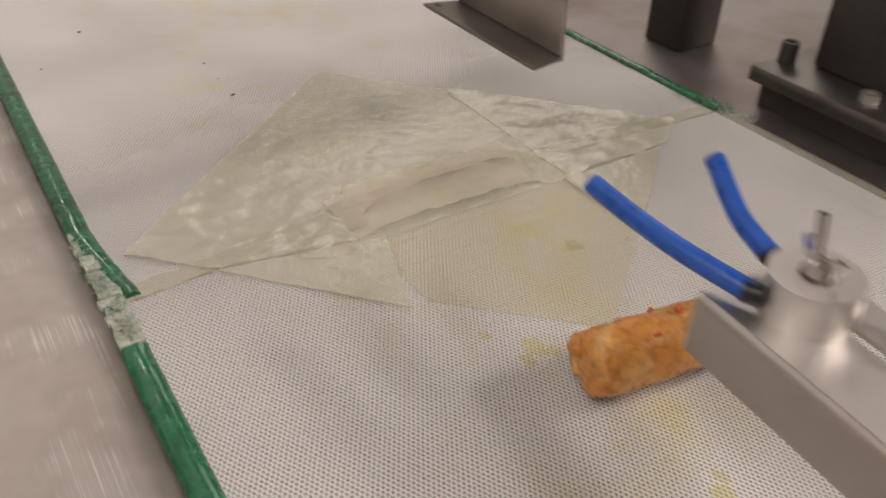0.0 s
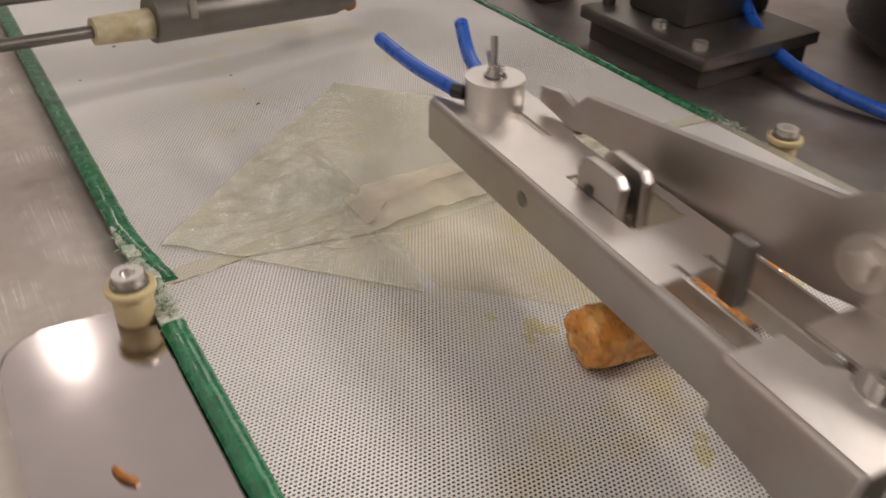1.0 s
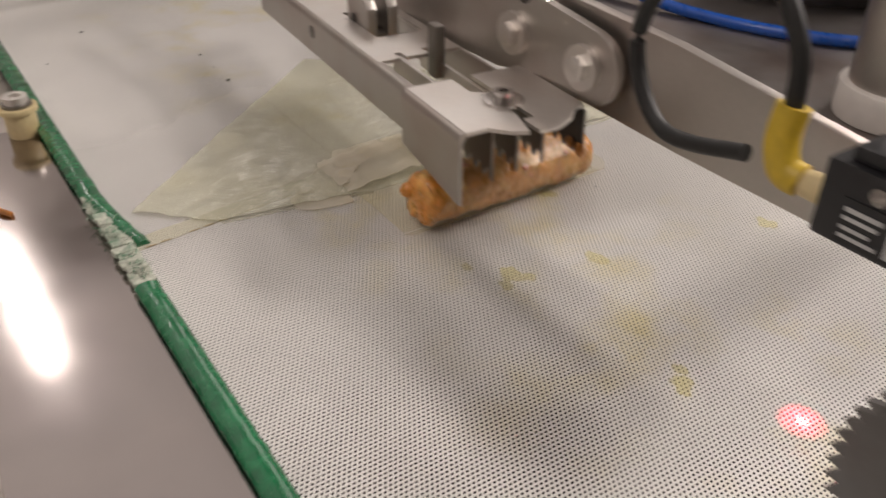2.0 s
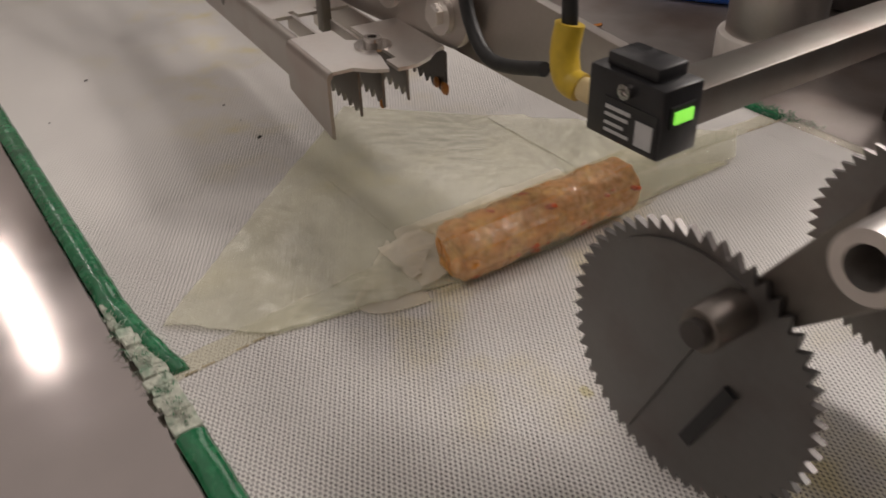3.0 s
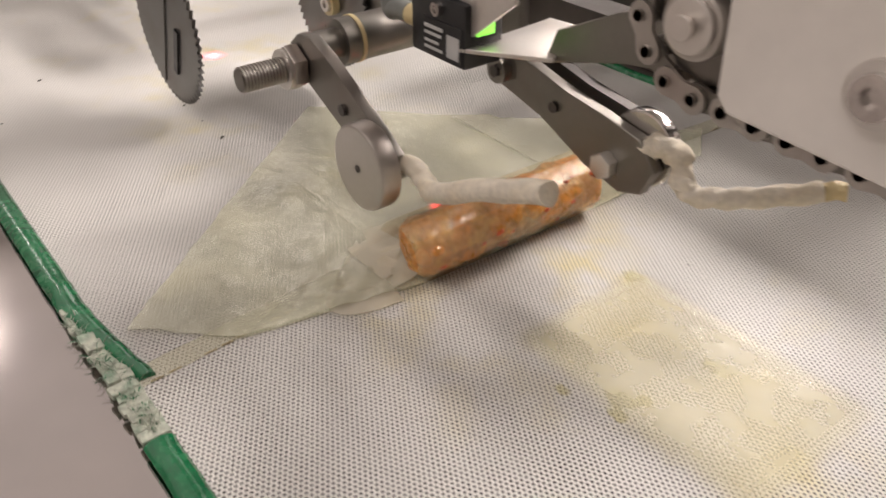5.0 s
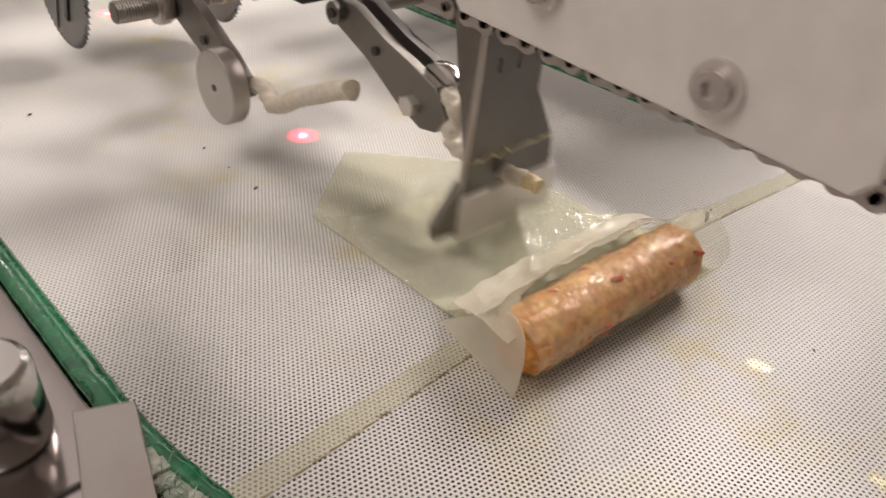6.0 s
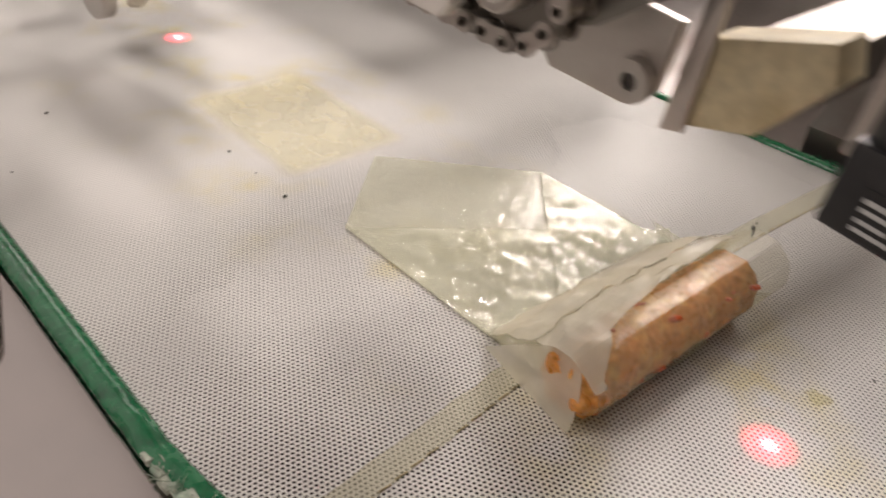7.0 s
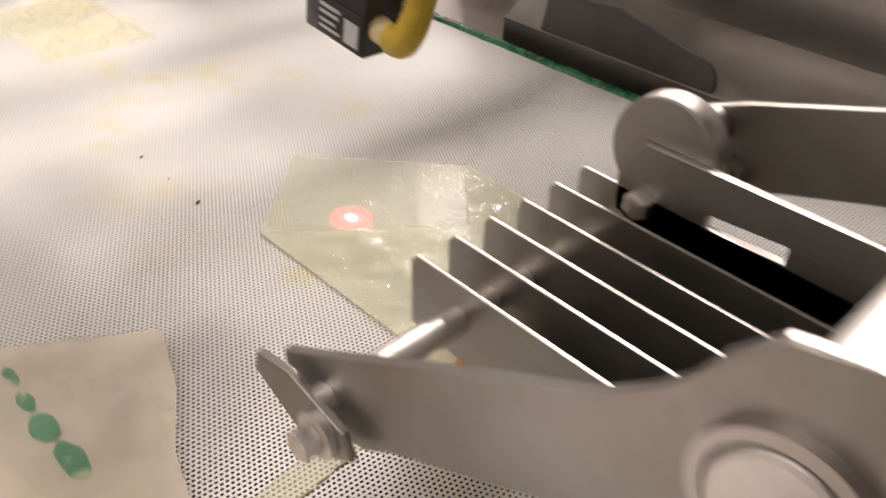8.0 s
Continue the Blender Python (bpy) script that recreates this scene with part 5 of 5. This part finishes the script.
    part("residue_line", smear, CREAM_BLOCK, ob, "pale wavy residue line")
    return ob


def sensor_bracket():
    ob = thing("sensor_bracket", "light grey folded steel bracket carrying a black sensor", "bracket")
    part("upright", plate(B(), "x", 0.165, 0.168, [(-0.9570, 0.1215), (-0.9940, 0.1415), (-0.9920, 0.176), (-0.9560, 0.165)], 0.0006), WHITE_PLASTIC, ob, "pale upright face")
    part("slope", plate(B(), "x", 0.1645, 0.1668, [(-0.9570, 0.1212), (-0.9940, 0.1412), (-0.9950, 0.1284), (-0.9632, 0.1040)], 0.0004), BRIGHT, ob)
    part("ledge", plate(B(), "z", 0.1015, 0.1035, [(0.1600, -0.9660), (0.1830, -0.9990), (0.2230, -0.9830), (0.2195, -0.9600)], 0.0004), BRIGHT, ob)
    part("arm", plate(B(), "x", 0.187, 0.194, [(-0.9900, 0.0980), (-0.9963, 0.1142), (-1.0280, 0.1292), (-1.0850, 0.1500), (-1.0850, 0.1180), (-1.0336, 0.1110)], 0.001), DULL, ob)
    for y, z in ((-1.070, 0.143), (-1.070, 0.124)):
        socket_bolt(ob, (0.187, y, z), (-1, 0, 0), 0.0046, 0.004)
    part("cross_tube", cyl(B(), (0.236, -0.825, 0.0925), (0.52, -0.825, 0.0875), 0.0100, seg=36), STEEL, ob)
    part("knob", cyl(B(), (0.212, -1.055, 0.163), (0.245, -1.055, 0.163), 0.019, 0.017, bevel=0.002), BRIGHT, ob)
    part("bridge", box(B(), 0.19, 0.46, -1.09, -1.07, 0.130, 0.156, 0.001), DARK, ob)
    part("post", box(B(), 0.45, 0.50, -1.100, -0.800, -0.016, 0.150, 0.002), DARK, ob)
    return ob


def clamp_strip():
    ob = thing("clamp_strip", "short rounded steel clamp strip bolted beside the belt", "clamp strip", at=(-0.038, -1.184, -0.004))
    ob.rotation_euler = (0, 0, radians(-16.5))
    part("strip", plate(B(), "z", 0.006, 0.0098, arc(0, 0, 0.0115, 180, 360, 8) + [(0.0112, 0.096), (-0.0104, 0.098)], 0.0006), STEEL, ob)
    part("spacer", cyl(B(), (0, 0, 0), (0, 0, 0.0062), 0.009), DULL, ob)
    socket_bolt(ob, (0, 0, 0.0105), (0, 0, 1), 0.0062, 0.0042, washer=0.0078)
    part("wire", tube(B(), [(-0.008, 0.064, 0.008), (-0.030, 0.055, 0.010), (-0.060, 0.048, 0.012)], 0.0013, 8), DARK, ob)
    part("knob", cyl(B(), (-0.037, 0.105, 0.0), (-0.037, 0.105, 0.034), 0.020, 0.018, bevel=0.003), CHROME, ob, "shiny rounded steel knob")
    return ob


# ---------------------------------------------------------------- comb with its levers
def comb_unit():
    ob = thing("comb_unit", "comb of thin upright steel blades between two levers", "comb")
    prof = [(-1.5355, 0.0375), (-1.5345, 0.0640), (-1.5368, 0.0668), (-1.60, 0.0656), (-1.70, 0.0640), (-1.72, 0.060), (-1.72, 0.040), (-1.60, 0.032)]
    for k in range(6):
        # the row of blades climbs a little towards the far lever
        x, dy, dz = 0.1115 + 0.0166 * k, -0.0013 * k, 0.0010 + 0.0013 * k
        part("blade", plate(B(), "x", x, x + 0.0018, [(y + dy, z + dz) for y, z in prof], 0.0003), COMB_STEEL, ob, "thin bright steel blade")
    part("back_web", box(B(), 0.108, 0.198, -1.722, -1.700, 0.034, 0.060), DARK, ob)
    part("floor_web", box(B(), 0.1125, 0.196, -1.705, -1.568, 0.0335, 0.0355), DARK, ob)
    part("rod", cyl(B(), (0.052, -1.5455, 0.0505), (0.205, -1.5455, 0.0505), 0.0052), BRIGHT, ob)
    # near lever: long rising plate with rounded nose and a round boss
    lever = [(-1.5370, 0.0480), (-1.5352, 0.0575), (-1.5470, 0.0635), (-1.5844, 0.0858), (-1.6208, 0.1073), (-1.6416, 0.1186), (-1.6528, 0.1271), (-1.6602, 0.1353), (-1.6641, 0.1445), (-1.6721, 0.1534), (-1.6854, 0.1560), (-1.700, 0.1565), (-1.74, 0.152), (-1.74, 0.120), (-1.6402, 0.0846), (-1.5860, 0.0535), (-1.5740, 0.0440), (-1.5580, 0.0398)]
    part("near_lever", plate(B(), "x", 0.0575, 0.0615, lever, 0.0008), COMB_STEEL, ob)
    part("nose_plate", plate(B(), "x", 0.0505, 0.0535, [(-1.517, 0.047), (-1.519, 0.055), (-1.535, 0.058), (-1.560, 0.052), (-1.564, 0.043), (-1.553, 0.036), (-1.538, 0.037)], 0.0006), COMB_STEEL, ob)
    part("washer", ring(B(), (0.0480, -1.5505, 0.0450), (0.0505, -1.5505, 0.0450), 0.004, 0.0078), BRIGHT, ob)
    part("nose_bolt", hexhead(B(), (0.0415, -1.5505, 0.0450), (0.0480, -1.5505, 0.0450), 0.0050), BRIGHT, ob)
    part("boss", ring(B(), (0.0545, -1.675, 0.117), (0.0575, -1.675, 0.117), 0.0135, 0.0165, 40), STEEL, ob)
    part("boss_pin", cyl(B(), (0.0535, -1.675, 0.117), (0.24, -1.675, 0.117), 0.0130, bevel=0.0015), BRIGHT, ob)
    # far lever: disc, slotted bar, hexagon bolts
    disc = B()
    cyl(disc, (0.1985, -1.5675, 0.0885), (0.2095, -1.5675, 0.0885), 0.0215, seg=44, bevel=0.001)
    part("disc", disc, COMB_STEEL, ob, "thick round steel disc")
    bar = B()
    plate(bar, "x", 0.1945, 0.1985, [(-1.5545, 0.0625), (-1.5540, 0.0765), (-1.562, 0.092), (-1.590, 0.092), (-1.72, 0.0915), (-1.72, 0.0775), (-1.622, 0.0785), (-1.592, 0.0770)], 0.0004)
    plate(bar, "x", 0.1945, 0.1985, [(-1.5545, 0.0625), (-1.592, 0.0770), (-1.592, 0.0705), (-1.570, 0.0575)], 0.0)
    plate(bar, "x", 0.1945, 0.1985, [(-1.592, 0.0705), (-1.622, 0.0715), (-1.622, 0.0785), (-1.72, 0.0775), (-1.72, 0.0610), (-1.592, 0.0575), (-1.570, 0.0575)], 0.0)
    part("slotted_bar", bar, COMB_STEEL, ob)
    part("hex_bolt", hexhead(B(), (0.1885, -1.5665, 0.0695), (0.1945, -1.5665, 0.0695), 0.0055), BRIGHT, ob)
    part("far_lever", plate(B(), "x", 0.236, 0.241, [(-1.560, 0.070), (-1.562, 0.094), (-1.577, 0.100), (-1.70, 0.140), (-1.70, 0.104), (-1.600, 0.072), (-1.575, 0.0605)], 0.0008), COMB_STEEL, ob)
    part("far_bolt", hexhead(B(), (0.2280, -1.5795, 0.0735), (0.2362, -1.5795, 0.0735), 0.0065), DULL, ob)
    part("spindle", cyl(B(), (0.2095, -1.5675, 0.0885), (0.237, -1.5675, 0.0885), 0.0075), DULL, ob)
    # nose and far lever sit a little further back
    for piece in ob.children:
        kind_of = piece.name.split(".")[0]
        if kind_of in ("nose_plate", "washer", "nose_bolt", "rod"):
            piece.location = (0, -0.0120, 0.0030)
        elif kind_of in ("disc", "slotted_bar", "hex_bolt", "far_lever", "far_bolt", "spindle"):
            piece.location = (0, -0.0040, 0.0022)
        elif kind_of in ("boss", "boss_pin"):
            piece.location = (0, -0.0060, 0.0060)
    part("bearer", box(B(), 0.235, 0.50, -1.700, -1.670, 0.108, 0.150, 0.002), DULL, ob)
    part("post", box(B(), 0.49, 0.55, -1.715, -1.655, -0.016, 0.165, 0.003), DARK, ob)
    return ob


# ---------------------------------------------------------------- filling nozzle, brackets and the far side
def nozzle():
    ob = thing("filling_nozzle", "grey steel filling cylinder with white bush, threaded rods and food residue", "nozzle")
    a, d = Vector((0.072, 0.070, 0.051)), Vector((0.156, 0.022, -0.008))

    def at(u):
        return a + d * u
    part("cylinder", cyl(B(), at(0), at(1), 0.0178, seg=48, bevel=0.001), DULL, ob)
    part("end_cap", cyl(B(), at(1.0), at(1.09), 0.0170, 0.0145, seg=32), DULL, ob)
    part("bush", cyl(B(), at(-0.27) + Vector((0, 0, -0.003)), at(0.0) + Vector((0, 0, -0.003)), 0.0098, 0.0112, bevel=0.0008), CREAM_BLOCK, ob, "white plastic bush smeared with food")
    rod = B()
    cyl(rod, at(-0.27) + Vector((0, 0, -0.003)), at(-2.6) + Vector((0, 0, -0.003)), 0.0045)
    part("threaded_rod", rod, DULL, ob)
    part("guide_rod", cyl(B(), at(0.6) + Vector((0, 0.006, 0.026)), at(-2.6) + Vector((0, 0.006, 0.026)), 0.0052), DULL, ob)
    part("rib", plate(B(), "x", 0.098, 0.104, [(0.055, 0.052), (0.066, 0.040), (0.072, 0.085), (0.070, 0.10), (0.058, 0.10)], 0.001), STEEL, ob)
    lump = B()
    bmesh.ops.create_icosphere(lump, subdivisions=3, radius=0.014, matrix=Matrix.Translation(at(1.10)) @ Matrix.Diagonal((0.45, 0.9, 1.1, 1)))
    for v in lump.verts:
        v.co += v.normal * 0.004 * noise.noise(v.co * 160)
    part("food_residue", lump, GUNK, ob, "orange filling residue")
    part("carrier", box(B(), -0.36, -0.318, 0.0, 0.09, 0.045, 0.14, 0.002), DULL, ob)
    part("carrier_post", box(B(), -0.36, -0.32, 0.02, 0.06, -0.012, 0.05, 0.002), DULL, ob)
    return ob


def hanging_bracket():
    ob = thing("angle_bracket", "steel angle bracket with a drilled flange above the belt", "bracket")
    part("flange", plate(B(), "z", 0.062, 0.0645, [(0.238, 0.018), (0.262, 0.022), (0.262, 0.130), (0.238, 0.136)], 0.0005), DULL, ob)
    part("web", plate(B(), "x", 0.2605, 0.2630, [(0.022, 0.0645), (0.130, 0.0645), (0.130, 0.20), (0.034, 0.20)], 0.0005), STEEL, ob)
    part("hole", cyl(B(), (0.244, 0.128, 0.0640), (0.244, 0.128, 0.0648), 0.0022, seg=14), DARK, ob)
    part("beam", box(B(), 0.2630, 0.50, 0.06, 0.10, 0.17, 0.20, 0.002), DULL, ob)
    part("post", box(B(), 0.485, 0.53, 0.13, 0.17, -0.016, 0.205, 0.002), DARK, ob)
    part("beam_end", box(B(), 0.47, 0.535, 0.06, 0.17, 0.17, 0.20, 0.002), DULL, ob)
    return ob


def far_side():
    stand = thing("motor_stand", "dark steel stand with a bolted foot plate", "stand")
    part("foot_plate", box(B(), 0.455, 0.60, -0.120, 0.036, 0.004, 0.016, 0.002), DULL, stand)
    part("foot_block", box(B(), 0.465, 0.60, -0.110, 0.03, -0.016, 0.004, 0.001), DARK, stand)
    part("upright", box(B(), 0.492, 0.60, -0.060, 0.012, 0.016, 0.26, 0.003), DARK, stand)
    for x, y in ((0.480, 0.025), (0.470, -0.100), (0.476, -0.046)):
        socket_bolt(stand, (x, y, 0.016), (0, 0, 1), 0.0062, 0.006 if y < 0 else 0.016, mat=DARK if y > 0 else BRIGHT)
    drum = thing("motor_drum", "large black motor drum beside the belt", "motor")
    # the unseen upper part is made tall to block the right lamp upstream
    part("drum", cyl(B(), (0.80, -0.20, 0.00), (0.80, -0.20, 0.62), 0.16, seg=64, bevel=0.006), BLACK_PLASTIC, drum)
    part("drum_foot", cyl(B(), (0.80, -0.20, -0.016), (0.80, -0.20, 0.0), 0.14, seg=48), DARK, drum)
    hose = part("air_line", tube(B(), [(0.60, 0.03, 0.10), (0.575, -0.045, 0.035), (0.555, -0.10, 0.008), (0.545, -0.17, -0.004), (0.56, -0.26, -0.0105), (0.60, -0.36, -0.0105), (0.68, -0.44, -0.0105)], 0.0055, 14), BLUE)
    tagged(hose, "long blue air line lying on the side plate", "air line")
    post = thing("white_post", "round grey post with a white plastic foot ring", "post")
    part("foot_ring", cyl(B(), (0.512, -0.480, -0.016), (0.512, -0.480, 0.010), 0.042, seg=48, bevel=0.003), WHITE_PLASTIC, post)
    part("column", cyl(B(), (0.512, -0.480, 0.010), (0.512, -0.480, 0.26), 0.036, seg=48), STEEL, post)
    twig = part("straw", tube(B(), [(0.44, -0.33, -0.0148), (0.455, -0.335, -0.0140), (0.472, -0.336, -0.0148)], 0.0014, 8), GUNK)
    tagged(twig, "dried orange food strand on the side plate", "food scrap")
    crumb = part("crumb", tube(B(), [(-0.052, -0.292, -0.0030), (-0.050, -0.298, -0.0022), (-0.046, -0.303, -0.0030)], 0.0016, 8), GUNK)
    tagged(crumb, "dried orange crumb on the cover plate", "food scrap")
    crumb = part("rail_cover", plate(B(), "y", -1.62, -1.30, [(0.423, -0.016), (0.423, 0.012), (0.452, 0.030), (0.50, 0.030), (0.50, -0.016)], 0.002), DULL)
    tagged(crumb, "folded grey steel rail cover along the belt", "rail cover")
    panel = part("side_panel", plate(B(), "y", -2.6, -1.15, [(0.56, -0.016), (0.54, 0.05), (0.585, 0.30), (0.62, 0.30), (0.60, -0.016)], 0.002), BRIGHT)
    tagged(panel, "tall plain blasted steel side panel", "panel")
    wing = part("guard_wing", plate(B(), "x", 0.424, 0.428, [(-1.33, -0.016), (-1.34, 0.040), (-1.40, 0.046), (-1.455, 0.034)] + arc(-1.462, 0.018, 0.016, 100, 200, 5) + [(-1.47, -0.016)], 0.0006), DARK)
    tagged(wing, "dark steel guard wing with a rounded end", "guard")
    hood = part("machine_hood", box(B(), 0.66, 0.98, -1.05, -0.42, -0.016, 0.16, 0.008), DARK)
    tagged(hood, "dark steel machine housing beside the belt", "machine housing")


    block = thing("cream_block", "worn cream plastic block on a steel bracket", "block")
    part("block", plate(B(), "x", 0.196, 0.218, [(-1.340, 0.092), (-1.347, 0.130), (-1.392, 0.142), (-1.396, 0.128), (-1.372, 0.100)], 0.002), CREAM_BLOCK, block)
    part("holder", plate(B(), "x", 0.1925, 0.1955, [(-1.336, 0.090), (-1.345, 0.150), (-1.353, 0.150), (-1.346, 0.092)], 0.0004), STEEL, block)
    part("hanger", box(B(), 0.218, 0.66, -1.385, -1.355, 0.112, 0.132, 0.001), DULL, block)
    part("hanger_post", box(B(), 0.64, 0.67, -1.39, -1.35, -0.016, 0.132, 0.001), DARK, block)


hall()
frame_plates()
cover_plate()
spacer_bolt(-0.0185, -0.1985, -0.0040, "cream nylon guide roller on the polished cover plate")
spacer_bolt(0.4215, -0.2310, -0.0160, "cream nylon guide roller on the shaded right side plate")
belt = conveyor_belt()
sheet, movers = wrapper()
roll = filling()
scrap()
folding_arm()
lever_bar()
sensor((0.169, -0.629, 0.085), 1, True, "black optical sensor with lit green lamp and yellow plug", [(0.177, -0.604, 0.142), (0.178, -0.584, 0.162), (0.180, -0.548, 0.154), (0.180, -0.531, 0.120), (0.178, -0.552, 0.090), (0.177, -0.594, 0.097)])
sensor((0.161, -0.930, 0.0935), 1, True, "black optical sensor beside the pale bracket", [(0.173, -0.882, 0.190), (0.195, -0.890, 0.210), (0.25, -0.92, 0.195)])
sensor((0.157, -1.4165, 0.0985), -1, False, "black optical sensor with black cable loop and yellow plug", [(0.172, -1.474, 0.155), (0.195, -1.45, 0.168), (0.215, -1.42, 0.150)])
saw_unit()
press_wheels()
swing, tail = rear_wheel()
chain_drive()
blade = paddle()
sensor_bracket()
clamp_strip()
comb_unit()
dosing = nozzle()
hanging_bracket()
far_side()


# ---------------------------------------------------------------- what moves
def hinge_rows(at, axis_turn, keys, axis):
    """Rows of a flap that turns about a hinge lying on the belt."""
    return [(t, Matrix.Translation(at) @ Matrix.Rotation(radians(axis_turn), 4, "Z") @ Matrix.Rotation(radians(a), 4, axis)) for t, a in keys]


def steps(t0, t1, a0, a1, n=6):
    """Turn from a0 to a1 between t0 and t1, still before and after."""
    ease = [k / n for k in range(n + 1)]
    return [(0.0, a0)] + [(t0 + (t1 - t0) * e, a0 + (a1 - a0) * (e * e * (3 - 2 * e))) for e in ease] + [(8.0, a1)]


def motions():
    run = [(0.0, pose(0, 0, 0)), (8.0, pose(0, -8.0 * V, 0))]
    walk(belt, run)
    walk(sheet, run)
    # filling: carried by the belt, then rolled up; it lies a little askew at first
    rows = []
    for t in ROLL_TIMES:
        y = roll_y(t)
        turn = math.degrees((y - roll_y(0.0)) / ROLL_R)
        early = max(0.0, min(1.0, (1.6 - t) / 0.6))
        skew = -9.0 * early
        rows.append((t, Matrix.Translation((0.1865 + 0.0135 * early - 0.010 * max(0.0, min(1.0, t - 5.2)), y - 0.006 * early - V * t, ROLL_R + 0.0012)) @ Matrix.Rotation(radians(skew), 4, "Z") @ Matrix.Rotation(radians(-turn), 4, "X")))
    walk(roll, rows)
    # strips of the front corner wind on as the roll passes
    for k, (c, strip) in enumerate(movers["strips"]):
        rows = []
        for t in ROLL_TIMES:
            y = roll_y(t)
            if y <= c:
                m = Matrix.Translation((0, c, 0.0007))
            else:
                turn = (y - c) / ROLL_R
                m = Matrix.Translation((0, y, ROLL_R + 0.0012)) @ Matrix.Rotation(-turn, 4, "X") @ Matrix.Translation((0, 0, -ROLL_R - 0.0003 - 0.00008 * (11 - k)))
            rows.append((t, m))
        walk(strip, rows)
    a, turn = movers["front_left_at"]
    walk(movers["front_left"], hinge_rows(a + Vector((0, 0, 0.0002)), turn, steps(1.55, 2.5, 0, 176), "X"))
    walk(movers["front_right"], hinge_rows((-0.004, -0.0055, 0.0002), 0, steps(1.55, 2.5, 0, 176), "X"))
    walk(movers["left"], hinge_rows((FOLD_L, 0, 0.0010), 0, steps(5.3, 5.8, 0, 176), "Y"))
    walk(movers["right"], hinge_rows((FOLD_R, 0, 0.0014), 0, steps(5.6, 6.1, 0, -175), "Y"))
    # the back flap is raised against the filling, the ends are tucked up
    cy, cz = roll_y(7.0), ROLL_R + 0.0012
    far = math.hypot(HOOD_FOOT - cy, cz)
    touch = math.acos(HOOD_R / far) - math.atan2(cz, HOOD_FOOT - cy)
    top = Vector((0, cy + HOOD_R * math.cos(touch), cz + HOOD_R * math.sin(touch)))
    rise = math.degrees(math.atan2(top.z, HOOD_FOOT - top.y))
    walk(movers["back"], hinge_rows((0.1145, HOOD_FOOT, 0.0012), 0, steps(5.5, 6.1, 0, -rise), "X"))
    for k, piece in enumerate(movers["hood"]):
        rows = []
        for t, e in steps(5.6, 6.5, 0.0, 1.0):
            # the bend closes and the hood rises together
            a = touch + HOOD_STEP * (k + 0.5) / HOOD_R
            goal = Vector((0.1145, cy + HOOD_R * math.cos(a), cz + HOOD_R * math.sin(a)))
            start = Vector((0.1145, HOOD_FOOT - 0.012 - HOOD_STEP * k, 0.0018))
            at = start.lerp(goal, e) + Vector((0, 0, 0.012 * math.sin(math.pi * e)))
            rows.append((t, Matrix.Translation(at) @ Matrix.Rotation(e * (a - math.pi / 2), 4, "X")))
        walk(piece, rows)
    walk(movers["tuck"], hinge_rows((0.1165, 0, 0.0010), -10, steps(5.4, 5.9, 0, 97), "Y"))
    walk(movers["tuck2"], hinge_rows((0.2370, 0, 0.0010), 0, steps(5.7, 6.15, 0, -97), "Y"))
    # the rear wheel drops once the roll has passed, and its rope swings round
    walk(swing, [(0.0, pose(0.215, -0.946, 0.078)), (5.3, pose(0.215, -0.946, 0.078)), (5.8, pose(0.212, -0.946, 0.078, 7)), (6.2, pose(0.211, -0.946, 0.078, 9)), (6.5, pose(0.211, -0.946, 0.078, 9)), (6.75, pose(0.211, -0.946, 0.078, 2)), (7.0, pose(0.211, -0.946, 0.078, -10)), (8.0, pose(0.211, -0.946, 0.078, -10))])
    walk(tail, [(0.0, pose(-0.0065, -0.0925, -0.012)), (5.3, pose(-0.0065, -0.0925, -0.012)), (5.7, pose(-0.0065, -0.0925, -0.012, 6, 0, -18)), (6.1, pose(-0.0065, -0.0925, -0.013, 4, 0, -32)), (8.0, pose(-0.0065, -0.0925, -0.013, 4, 0, -32))])
    # the paddle runs round with the chain once, and rests pointing away from its end wheel
    ways = ((0.0, 0.446), (5.2, 0.446), (5.4, 0.51), (5.6, 0.66), (5.8, 0.84), (6.0, 1.00), (6.2, 1.165), (6.3, 1.232), (6.4, 1.295), (6.5, 1.390), (6.58, 1.446), (8.0, 1.446))
    rows = []
    for t in [0.0] + [5.1 + 0.04 * k for k in range(38)] + [8.0]:
        a = max(k for k in range(len(ways) - 1) if ways[k][0] <= t or k == 0)
        (ta, sa), (tb, sb) = ways[a], ways[a + 1]
        s = sa + (sb - sa) * (t - ta) / (tb - ta)
        y, z, ang = chain_point(s)
        rows.append((t, Matrix.Translation((0.1705, y, z)) @ Matrix.Rotation(ang + math.pi / 2, 4, "X")))
    walk(blade, rows)
    # the filling cylinder comes down once
    walk(dosing, [(0.0, pose(0, 0.02, 0.10)), (0.07, pose(0, 0.02, 0.095)), (0.18, pose(0, 0, 0.004)), (0.3, pose(0, 0, 0)), (8.0, pose(0, 0, 0))])


motions()
